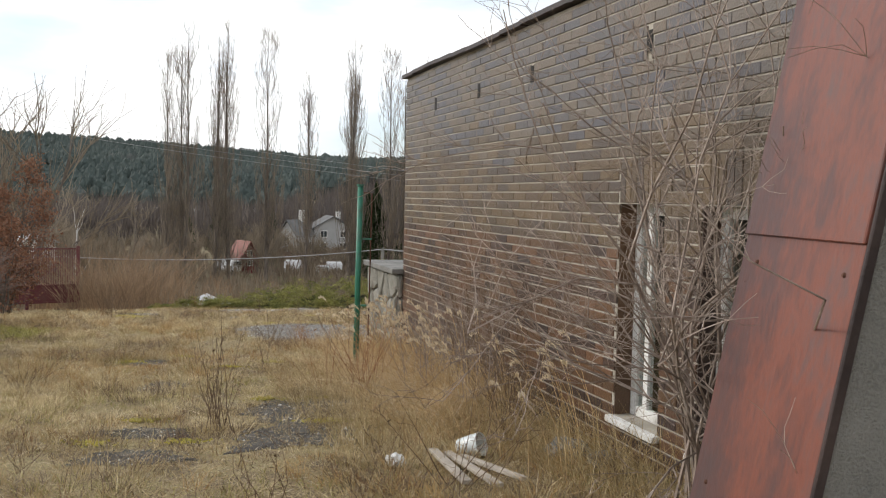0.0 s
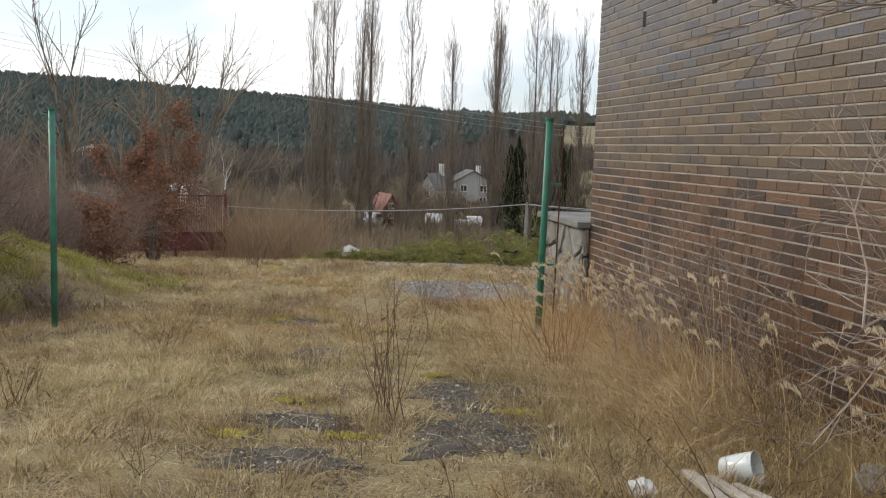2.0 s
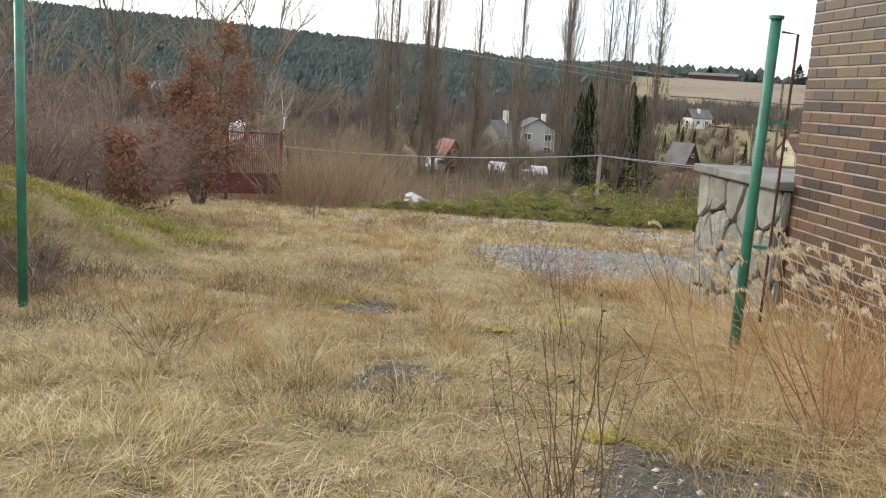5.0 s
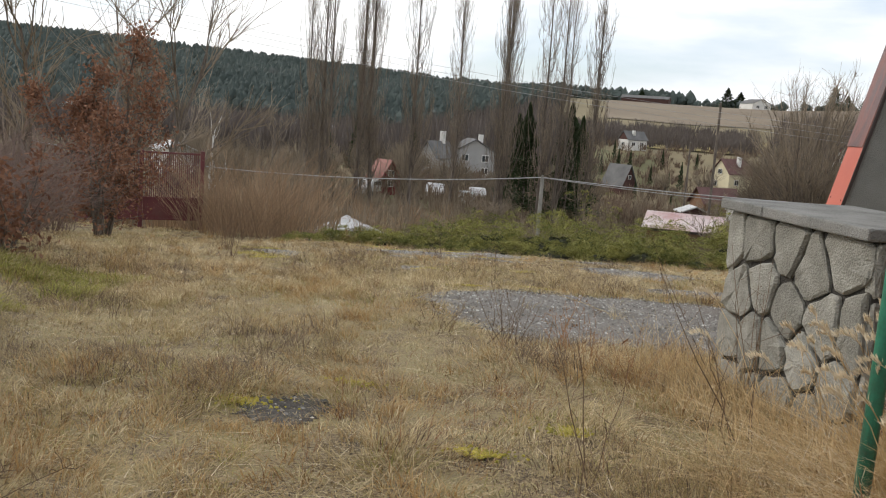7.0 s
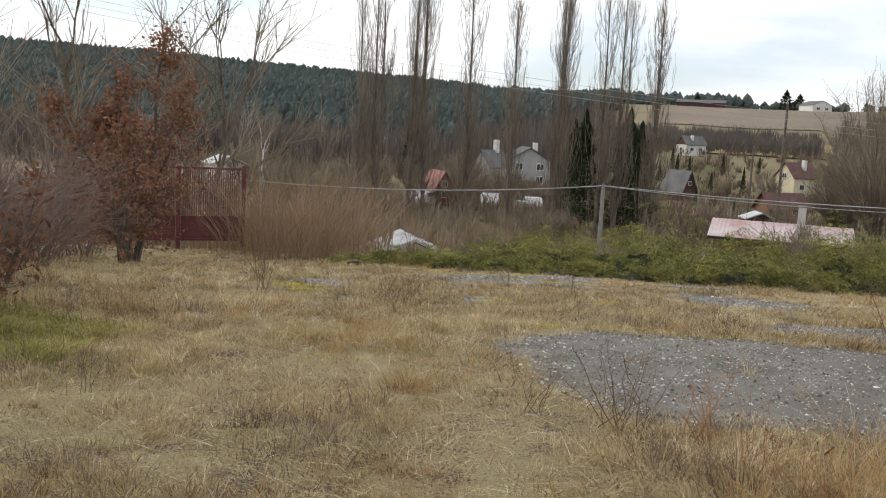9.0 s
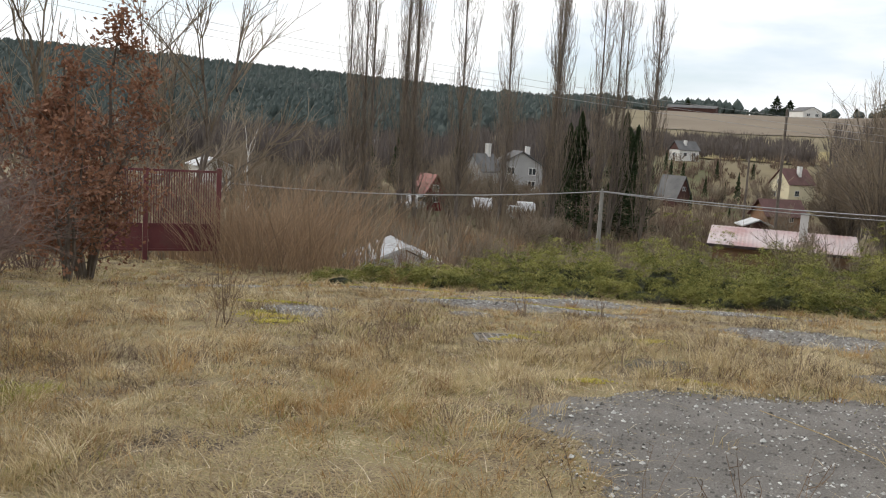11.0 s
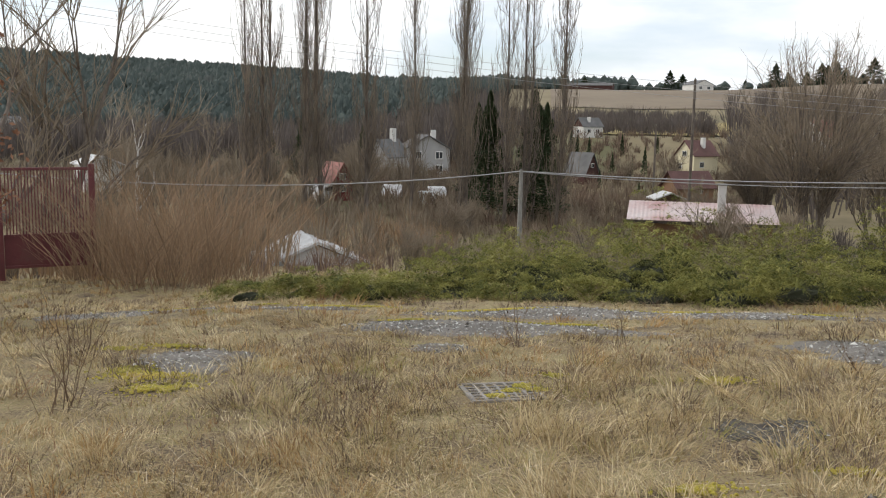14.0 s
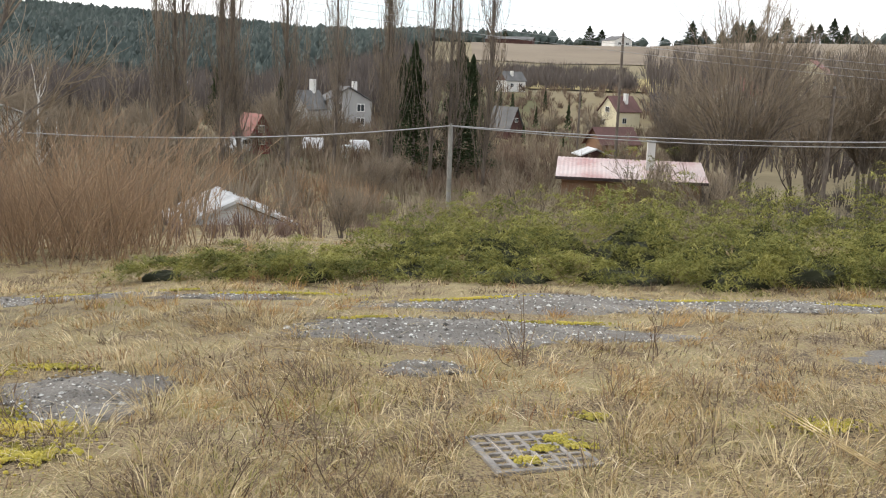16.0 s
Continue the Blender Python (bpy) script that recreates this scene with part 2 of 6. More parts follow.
ROOF_GREY = material("grey_roof", [(0.10, 0.10, 0.10), (0.17, 0.165, 0.16)], 0.8, fine=6, bump=0)
ROOF_FADED = material("faded_pink_tin", [(0.36, 0.15, 0.13), (0.52, 0.40, 0.38), (0.62, 0.56, 0.54)], 0.35, fine=5, bump=0, rough=0.5)
ROOF_PALE = material("pale_roof_felt", [(0.34, 0.34, 0.34), (0.50, 0.50, 0.50), (0.60, 0.60, 0.59)], 1.2, fine=7, bump=0)
WALL_WHITE = material("white_render", [(0.55, 0.54, 0.51), (0.72, 0.71, 0.68)], 0.6, bump=0)
WALL_GREY = material("dull_white_render", [(0.30, 0.30, 0.29), (0.42, 0.41, 0.40)], 0.6, bump=0)
WALL_CREAM = material("cream_render", [(0.56, 0.50, 0.34), (0.68, 0.62, 0.44)], 0.6, bump=0)
WALL_DARK = material("dark_boards", [(0.055, 0.028, 0.025), (0.10, 0.05, 0.04)], 0.8, bump=0)
WALL_RED = material("dark_red_boards", [(0.12, 0.022, 0.025), (0.18, 0.035, 0.035)], 0.8, bump=0)
WALL_BROWN = material("brown_boards", [(0.18, 0.10, 0.06), (0.26, 0.15, 0.09)], 0.8, bump=0)
PANE = material("dark_pane", [(0.03, 0.035, 0.04), (0.06, 0.07, 0.075)], 1, rough=0.1, spec=0.6, bump=0)
BANK_GREEN = material("yellow_green_growth", [(0.18, 0.18, 0.04), (0.36, 0.345, 0.085), (0.56, 0.50, 0.18)], 1.5, fine=9, bump=0, island=0.5, trans=0.2)
LAWN = material("winter_lawn", [(0.10, 0.10, 0.045), (0.17, 0.15, 0.075)], 0.15, fine=2, bump=0)


# ---- mesh helpers ----
def obj(name, verts, faces, mat, parent=None, label="", smooth=False):
    me = bpy.data.meshes.new(name)
    me.from_pydata([tuple(v) for v in verts], [], [tuple(f) for f in faces])
    me.materials.append(mat)
    if smooth:
        me.polygons.foreach_set("use_smooth", [True] * len(me.polygons))
    me.update()
    ob = new(name, me)
    if parent is not None:
        ob.parent = parent
    if label:
        tagged(ob, label)
    return ob


def part(name, bm, mat, parent=None, label="", smooth=False):
    """Links a bmesh as one mesh object under a thing."""
    me = bpy.data.meshes.new(name)
    bmesh.ops.recalc_face_normals(bm, faces=bm.faces)
    bm.to_mesh(me)
    bm.free()
    me.materials.append(mat)
    if smooth:
        me.polygons.foreach_set("use_smooth", [True] * len(me.polygons))
    ob = new(name, me)
    if parent is not None:
        ob.parent = parent
    if label:
        tagged(ob, label)
    return ob


def empty(name, m, label, category, group="", kind=""):
    ob = new(name)
    ob.empty_display_size = 0.1
    ob.matrix_basis = m
    return tagged(ob, label, category, group, kind)


def box(bm, x0, y0, z0, x1, y1, z1, bevel=0.0, m=None):
    r = bmesh.ops.create_cube(bm, size=1.0)
    bmesh.ops.transform(bm, verts=r["verts"], matrix=Matrix.Translation(((x0 + x1) / 2, (y0 + y1) / 2, (z0 + z1) / 2)) @ Matrix.Diagonal((x1 - x0, y1 - y0, z1 - z0, 1)))
    if bevel:
        es = list({e for v in r["verts"] for e in v.link_edges})
        b = bmesh.ops.bevel(bm, geom=es, offset=bevel, segments=2, affect="EDGES", profile=0.5)
        vs = list({v for f in b["faces"] for v in f.verts} | {v for v in r["verts"] if v.is_valid})
    else:
        vs = r["verts"]
    if m is not None:
        bmesh.ops.transform(bm, verts=vs, matrix=m)
    return vs


def boxed(x0, y0, z0, x1, y1, z1, bevel=0.0, m=None):
    bm = bmesh.new()
    box(bm, x0, y0, z0, x1, y1, z1, bevel, m)
    return bm


def tube(bm, pts, radii, sides=6, cap=True):
    """A tapered tube along points."""
    pts = [Vector(p) for p in pts]
    rings = []
    for i, p in enumerate(pts):
        d = (pts[min(i + 1, len(pts) - 1)] - pts[max(i - 1, 0)]).normalized()
        u = d.orthogonal().normalized() if abs(d.z) > 0.9 else d.cross(Vector((0, 0, 1))).normalized()
        v = d.cross(u)
        r = radii[i] if hasattr(radii, "__len__") else radii
        rings.append([bm.verts.new(p + (u * math.cos(2 * math.pi * k / sides) + v * math.sin(2 * math.pi * k / sides)) * r) for k in range(sides)])
    for a, b in zip(rings, rings[1:]):
        for k in range(sides):
            bm.faces.new((a[k], a[(k + 1) % sides], b[(k + 1) % sides], b[k]))
    if cap:
        bm.faces.new(rings[0][::-1])
        bm.faces.new(rings[-1])


class Soup:
    """Collects many thin stems, blades and leaves, and makes one mesh of them."""

    def __init__(self):
        self.v, self.f, self.n = [], [], 0

    def stem(self, pts, r0, r1, sides=3):
        pts = np.asarray(pts, float)
        k = len(pts)
        d = pts[-1] - pts[0]
        d = d / (np.linalg.norm(d) + 1e-9)
        u = np.cross(d, (0.31, 0.77, 0.2))
        u /= np.linalg.norm(u) + 1e-9
        w = np.cross(d, u)
        ang = np.arange(sides) * 2 * np.pi / sides
        ring = np.cos(ang)[:, None] * u + np.sin(ang)[:, None] * w
        rad = np.linspace(r0, r1, k)
        self.v.append((pts[:, None, :] + ring[None] * rad[:, None, None]).reshape(-1, 3))
        for i in range(k - 1):
            for s in range(sides):
                a, b = self.n + i * sides + s, self.n + i * sides + (s + 1) % sides
                self.f.append((a, b, b + sides, a + sides))
        self.n += k * sides

    def quad(self, c, a, b):
        c, a, b = np.asarray(c), np.asarray(a), np.asarray(b)
        self.v.append(np.array([c - a, c + b * 0.5, c + a, c - b * 0.5]))
        self.f.append((self.n, self.n + 1, self.n + 2, self.n + 3))
        self.n += 4

    def make(self, name, mat, parent=None, label=""):
        if not self.v:
            return None
        return obj(name, np.concatenate(self.v).tolist(), self.f, mat, parent, label)


def blades(name, base, height, lean, width, mat, rng, seg=3):
    """Curved grass blades: base (n,3), height (n), lean (n,2), width (n). One mesh, built in arrays."""
    n = len(base)
    k = np.linspace(0, 1, seg + 1)
    ang = rng.uniform(0, 2 * np.pi, n)
    side = np.stack([np.cos(ang), np.sin(ang), np.zeros(n)], 1) * width[:, None] * 0.5
    rows = []
    for i, s in enumerate(k):
        p = base.copy()
        p[:, :2] += lean * (s ** 1.8)[..., None] if np.ndim(s) else lean * s ** 1.8
        droop = np.minimum(np.linalg.norm(lean, axis=1) / (height + 1e-6), 1.6)
        p[:, 2] += height * (s - 0.28 * droop * s ** 2.5)
        if i < seg:
            rows.append(p - side * (1 - 0.75 * s))
            rows.append(p + side * (1 - 0.75 * s))
        else:
            rows.append(p)
    per = 2 * seg + 1
    v = np.stack(rows, 1).reshape(-1, 3)
    o = np.arange(n)[:, None] * per
    quads = np.concatenate([o + np.array([2 * i, 2 * i + 1, 2 * i + 3, 2 * i + 2]) for i in range(seg - 1)], 0) if seg > 1 else np.zeros((0, 4), int)
    tris = o + np.array([2 * seg - 2, 2 * seg - 1, 2 * seg])
    me = bpy.data.meshes.new(name)
    nq, nt = len(quads), len(tris)
    me.vertices.add(len(v))
    me.vertices.foreach_set("co", v.astype(np.float32).ravel())
    me.loops.add(nq * 4 + nt * 3)
    me.loops.foreach_set("vertex_index", np.concatenate([quads.ravel(), tris.ravel()]).astype(np.int32))
    me.polygons.add(nq + nt)
    me.polygons.foreach_set("loop_start", np.concatenate([np.arange(nq) * 4, nq * 4 + np.arange(nt) * 3]).astype(np.int32))
    me.update(calc_edges=True)
    me.validate()
    me.materials.append(mat)
    return new(name, me)


# ---- ground ----
def smooth01(a, b, v):
    s = np.clip((v - a) / (b - a), 0, 1)
    return s * s * (3 - 2 * s)


HUB = (-2.7, 8.8)
LEFT_D = [0, 19, 24, 35, 45, 70, 90, 150, 300, 350, 500, 760, 1000, 2500]
LEFT_Z = [0, 0, -2.6, -4.6, -5.6, -6.2, -6.0, -7.0, -8.0, -4, 14, 40, 46, 48]
RIGHT_D = [0, 18, 23, 35, 50, 70, 110, 135, 165, 220, 260, 430, 480, 2500]
RIGHT_Z = [0, 0, -2.5, -5.0, -7.2, -8.0, -8.2, -6.2, -1.9, -1.0, 1.5, 14.5, 15.5, 17]


def plane(x, y):
    return 0.021 * x - 0.0577 * y


def land(x, y):
    """Height of the ground."""
    x, y = np.asarray(x, float), np.asarray(y, float)
    d = np.hypot(x - HUB[0], y - HUB[1])
    az = np.degrees(np.arctan2(-(x - HUB[0]), y - HUB[1]))
    near = plane(x, y) - 0.3 * smooth01(21, 28, y) - 0.5 * smooth01(27, 34, y)
    bank = smooth01(-6.3, -8.6, x + 0.10 * (y - 10)) * smooth01(17.5, 12.5, y) * smooth01(-8, 4, y)
    near = near + bank * 0.9 - 0.24 * smooth01(-6.5, -10.5, x) * smooth01(18, 25, y)
    wob = 0.035 * np.sin(x * 1.7 + 0.6 * y) * np.sin(y * 1.3 - 0.4 * x) + 0.02 * np.sin(3.1 * x + 1.1) * np.sin(2.7 * y)
    near = near + wob * 0.6
    k = smooth01(1, 12, az)
    crest = np.interp(az, [-60, -12, -3, 2, 9, 16, 28, 45, 90], [0.4, 0.35, 0.42, 0.52, 0.72, 0.84, 1.0, 1.08, 1.1])
    zl = np.interp(d, LEFT_D, LEFT_Z)
    zl = np.where(zl > 0, zl * crest, zl)
    zr = np.interp(d, RIGHT_D, RIGHT_Z)
    rise = np.clip((d - 480) / 700, 0, 1) * np.interp(az, [-40, -12, -4, 1, 10], [22, 5, 7, 14, 20])
    zr = np.where(zr > 0, zr * (1 + 0.22 * smooth01(-9, -19, az)), zr)
    far = zl * k + (zr + rise) * (1 - k)
    back = smooth01(95, 70, np.abs(az))
    w = smooth01(19.5, 29, d) * back
    return near * (1 - w) + far * w


rr = np.concatenate([[0.0], np.arange(0.3, 32, 0.3), 32 * 1.045 ** np.arange(0, 102)])
na = 288
aa = np.linspace(0, 2 * np.pi, na, endpoint=False)
gx = HUB[0] + rr[:, None] * np.cos(aa)
gy = HUB[1] + rr[:, None] * np.sin(aa)
gzz = land(gx, gy)
gverts = np.stack([gx, gy, gzz], -1).reshape(-1, 3)
gfaces = []
for i in range(len(rr) - 1):
    for j in range(na):
        a, b = i * na + j, i * na + (j + 1) % na
        gfaces.append((a, b, b + na, a + na) if i else (a, b + na, a + na))
ground = obj("ground", gverts.tolist(), gfaces, SOIL, smooth=True)
ground.data.materials.append(FAR_FIELD)
ring_mat = [1 if rr[i] > 60 else 0 for i in range(len(rr) - 1) for j in range(na)]
ground.data.polygons.foreach_set("material_index", ring_mat)
tagged(ground, "sloping yard of soil and straw falling to a valley", "ground", kind="structure")


def ground_z(x, y):
    return float(land(x, y))


# ---- brick building ----
WALL = pose(-0.623, 11.969, 0, 0, 0, -72.2)  # x along the wall from its far corner, y into the building
TOP, COURSE, BRICK_L = 2.88, 0.0775, 0.28
OPENINGS = [(5.77, 6.36, -0.08, 1.38), (6.78, 7.75, -0.08, 1.38)]
VENTS = [(1.29, 2.44), (2.77, 2.44), (4.13, 2.44), (6.1, 2.42)]
WALL_LEN = 13.0

wall_west = empty("wall_west", WALL, "clinker brick wall with pale mortar joints", "wall", kind="structure")
xs = [0.0]
for a, b, z0, z1 in OPENINGS:
    xs += [a, b]
xs.append(WALL_LEN)
bm = bmesh.new()
for i in range(0, len(xs), 2):
    box(bm, xs[i], 0.008, -1.2, xs[i + 1], 0.30, TOP)
for a, b, z0, z1 in OPENINGS:
    box(bm, a, 0.008, -1.2, b, 0.30, z0)
    box(bm, a, 0.008, z1, b, 0.30, TOP)
part("mortar_bed", bm, MORTAR, wall_west, "pale mortar between bricks")


def brick_geo(l, h, d=0.03, c=0.004):
    """A clinker face with chamfered front edges; x length, z height, front at y = 0."""
    r = [[(0, d, 0), (l, d, 0), (l, d, h), (0, d, h)], [(0, c, 0), (l, c, 0), (l, c, h), (0, c, h)], [(c, 0, c), (l - c, 0, c), (l - c, 0, h - c), (c, 0, h - c)]]
    v = r[0] + r[1] + r[2]
    f = [(8, 9, 10, 11)]
    for o in (0, 4):
        for k in range(4):
            f.append((o + k, o + (k + 1) % 4, o + 4 + (k + 1) % 4, o + 4 + k))
    return v, f


rng = np.random.default_rng(3)
joined = {"low": ([], []), "mid": ([], []), "high": ([], [])}
singles = []
jx, jz = 0.0035, 0.0115
row = 0
z = -0.86
while z < TOP - 0.02:
    h = COURSE - jz
    x = -BRICK_L / 2 if row % 2 else 0.0
    while x < WALL_LEN:
        cuts = [(max(x, 0.0), min(x + BRICK_L - jx, WALL_LEN))]
        for a, b, z0, z1 in OPENINGS + [(vx - 0.035, vx + 0.035, vz - 0.06, vz + 0.09) for vx, vz in VENTS]:
            if z + h > z0 + 0.01 and z < (z1 + (0.26 if z1 > 1.3 and z0 < 0 else 0)) - 0.01:
                nxt = []
                for p, q in cuts:
                    if q <= a or p >= b:
                        nxt.append((p, q))
                    else:
                        nxt += [(p, a)] if p < a else []
                        nxt += [(b, q)] if q > b else []
                cuts = nxt
        for p, q in cuts:
            if q - p < 0.03 or z + h < ground_z(*(WALL @ Vector((p, 0, 0)))[:2]) - 0.05:
                continue
            zone = "low" if z < 1.06 + 0.08 * (rng.random() < 0.12) else "mid" if z < 1.9 + rng.normal(0, 0.12) else "high"
            off = rng.normal(0, 0.0012)
            whole = abs(q - p - (BRICK_L - jx)) < 1e-6
            if whole and zone == "low" and 0 < p < 4.9 and z > -0.2 and len(singles) < 250:
                singles.append((p, z, off, zone))
            elif whole and zone == "mid" and 0 < p < 3.0 and z < 1.5 and len(singles) < 300:
                singles.append((p, z, off, zone))
            else:
                v, f = brick_geo(q - p, h)
                V, Fs = joined[zone]
                n0 = len(V)
                V += [(p + a, off + b, z + c) for a, b, c in v]
                Fs += [tuple(n0 + k for k in ff) for ff in f]
        x += BRICK_L
    z += COURSE
    row += 1
# upright bricks over the openings
for a, b, z0, z1 in OPENINGS:
    x = a
    while x < b - 0.02:
        V, Fs = joined["mid"]
        v, f = brick_geo(0.070, 0.297)
        n0 = len(V)
        V += [(x + p, q, z1 + 0.008 + r) for p, q, r in v]
        Fs += [tuple(n0 + k for k in ff) for ff in f]
        x += 0.0765
for zone, mt in (("low", BRICK_LOW_J), ("mid", BRICK_MID_J), ("high", BRICK_HIGH_J)):
    tagged(obj("brickwork", *joined[zone], mt, wall_west), "glazed clinker courses", kind="stuff")
bv, bf = brick_geo(BRICK_L - jx, COURSE - jz)
brick_mesh = {}
for zone, mt in (("low", BRICK_LOW), ("mid", BRICK_MID)):
    me = bpy.data.meshes.new("brick")
    me.from_pydata(bv, [], bf)
    me.materials.append(mt)
    brick_mesh[zone] = me
for p, zz, off, zone in singles:
    b = new("brick", brick_mesh[zone])
    b.parent = wall_west
    b.location = (p, off, zz)
for vx, vz in VENTS:
    part("vent_hole", boxed(vx - 0.034, -0.001, vz - 0.055, vx + 0.034, 0.004, vz + 0.085), PIT, wall_west, "dark vent opening")
roof = empty("roof", WALL, "flat roof with a dark sagging metal edge", "roof", kind="structure")
bm = bmesh.new()
for i in range(26):
    x0, x1 = i * 0.5 - 0.04, i * 0.5 + 0.47
    dz = 0.012 * math.sin(i * 0.9)
    box(bm, x0, -0.06, TOP + 0.005 + dz, x1, 0.3, TOP + 0.045 + dz)
part("edge_flashing", bm, DARK_METAL, roof)
part("roof_slab", boxed(0.0, 0.3, TOP - 0.12, WALL_LEN, 8.0, TOP + 0.03), CONCRETE, roof)
part("roof_box", boxed(0.35, 0.25, TOP + 0.046, 0.95, 0.7, TOP + 0.16, 0.01), DARK_METAL, roof, "low dark box on the roof")
wall_north = empty("wall_north", WALL, "plain end wall of the brick building", "wall", kind="structure")
part("wall_slab", boxed(0.0, 0.302, -1.4, 0.3, 8.0, TOP - 0.13), BRICK_MID, wall_north)
wall_east = empty("wall_east", WALL, "plain rear wall of the brick building", "wall", kind="structure")
part("wall_slab", boxed(0.3, 7.7, -1.4, WALL_LEN, 8.0, TOP - 0.13), BRICK_MID, wall_east)
wall_south = empty("wall_south", WALL, "plain near end wall of the brick building", "wall", kind="structure")
part("wall_slab", boxed(WALL_LEN - 0.3, 0.302, -1.4, WALL_LEN - 0.002, 7.69, TOP - 0.13), BRICK_MID, wall_south)

GLASS = bpy.data.materials.new("dusty_glass")
GLASS.use_nodes = True
gb = GLASS.node_tree.nodes["Principled BSDF"]
gb.inputs["Transmission Weight"].default_value = 1.0
gb.inputs["Roughness"].default_value = 0.08
gb.inputs["Base Color"].default_value = (0.75, 0.80, 0.78, 1)


def window(i, a, b, z0, z1, mullions):
    w = empty("window_%d" % i, WALL, "old window with flaking white wooden frame", "window", kind="structure")
    d0, d1 = 0.13, 0.19
    for nm, q in (("frame_side", (a + 0.002, a + 0.075)), ("frame_side", (b - 0.075, b - 0.002))):
        part(nm, boxed(q[0], d0, z0, q[1], d1, z1 - 0.002, 0.006), WHITE_PAINT, w)
    part("frame_top", boxed(a + 0.076, d0, z1 - 0.075, b - 0.076, d1, z1 - 0.002, 0.006), WHITE_PAINT, w)
    part("frame_bottom", boxed(a + 0.076, d0, z0, b - 0.076, d1, z0 + 0.07, 0.006), WHITE_PAINT, w)
    for m in mullions:
        part("mullion", boxed(m - 0.03, d0 + 0.005, z0 + 0.071, m + 0.03, d1 - 0.005, z1 - 0.076, 0.005), WHITE_PAINT, w)
    pane = part("pane", boxed(a + 0.06, d0 + 0.025, z0 + 0.05, b - 0.06, d0 + 0.031, z1 - 0.05), GLASS, w)
    pane.visible_shadow = False
    for q0, q1 in ((a + 0.0015, a + 0.007), (b - 0.007, b - 0.0015)):
        part("reveal", boxed(q0, 0.012, z0 + 0.002, q1, 0.128, z1 - 0.003), BRICK_LOW, w, "dark brick reveal")
    part("sill", boxed(a - 0.03, -0.05, z0 - 0.05, b + 0.03, 0.128, z0 - 0.004, 0.008), WHITE_PAINT, w, "chipped pale sill")


window(1, 5.77, 6.36, -0.08, 1.38, [5.96])
window(2, 6.78, 7.75, -0.08, 1.38, [7.25])

# ---- slanted red legs ----


def leg(base, turn, width, slope, height, depth, seams, mats, label):
    """A slanted pier: a sheet-clad sloping face, concrete ends. x to the building, y along the face from its far edge."""
    m = pose(*base, 0, 0, turn)
    th = empty("slanted_pier", m, label, "pier")
    z0 = -0.7

    def prism(x0, x1, y0, y1, za, zb):
        bm = bmesh.new()
        vs = [bm.verts.new((x + slope * zz, y, zz)) for zz in (za, zb) for x, y in ((x0, y0), (x1, y0), (x1, y1), (x0, y1))]
        for f in ((0, 1, 2, 3), (4, 7, 6, 5), (0, 4, 5, 1), (1, 5, 6, 2), (2, 6, 7, 3), (3, 7, 4, 0)):
            bm.faces.new([vs[k] for k in f])
        bmesh.ops.bevel(bm, geom=bm.edges[:], offset=0.004, segments=1, affect="EDGES")
        return bm
    part("concrete_core", prism(0.02, depth, -width, 0.0, z0, height), CONCRETE, th, "grey concrete core")
    zs = [z0] + seams + [height]
    for k, (za, zb) in enumerate(zip(zs, zs[1:])):
        part("sheet", prism(-0.012 - 0.013 * k, 0.018, -width - 0.012, 0.012, za, zb + 0.02), mats[min(k, len(mats) - 1)], th)
    part("edge_strip", prism(-0.016, 0.02, -width - 0.03, -width - 0.013, z0, height), DARK_METAL, th, "dark metal edge strip")
    for zz in np.arange(0.35, height, 0.83):
        for yy in (-0.10, -width + 0.09):
            bm = bmesh.new()
            bmesh.ops.create_uvsphere(bm, u_segments=6, v_segments=4, radius=0.009)
            bmesh.ops.transform(bm, verts=bm.verts, matrix=Matrix.Translation((-0.013 + slope * zz, yy + 0.02 * math.sin(9 * zz), zz)))
            part("nail", bm, RUST, th)
    return th


leg((0.905, 3.60, 0.0), 8, 0.77, 0.19, 3.9, 0.62, [1.28], [RED_SHEET, RED_SHEET], "slanted concrete pier clad in weathered red sheet metal")
leg((0.35, 17.5, 0.0), -4, 0.75, 0.23, 2.6, 0.7, [0.9], [BRIGHT_SHEET, RED_SHEET], "slanted concrete pier clad in bright red sheet metal")

# ---- stone terrace wall ----
SL, SD, SZ0, SZ1 = 1.63, 0.86, -1.25, 0.40
terrace = empty("stone_wall", WALL, "rough granite wall with dark joints and a slab", "wall", kind="structure")
part("joint_core", boxed(-SL + 0.05, -0.06, SZ0, -0.004, SD - 0.17, SZ1), STONE_JOINT, terrace, "dark mortar core")


def stone(poly, bulge, rng):
    """A rough stone from an outline in the x-z plane, front towards -y."""
    bm = bmesh.new()
    c = sum((Vector((p[0], 0, p[1])) for p in poly), Vector()) / len(poly)
    back = [bm.verts.new((p[0], 0.06, p[1])) for p in poly]
    mid = [bm.verts.new((p[0], -0.006 + rng.normal(0, 0.003), p[1])) for p in poly]
    front = [bm.verts.new((c.x + (p[0] - c.x) * 0.91, -bulge + rng.normal(0, 0.006), c.z + (p[1] - c.z) * 0.92)) for p in poly]
    n = len(poly)
    for a, b in ((back, mid), (mid, front)):
        for k in range(n):
            bm.faces.new((a[k], a[(k + 1) % n], b[(k + 1) % n], b[k]))
    mv = bm.verts.new((c.x, -bulge - 0.008, c.z))
    for k in range(n):
        bm.faces.new((front[k], front[(k + 1) % n], mv))
    return bm


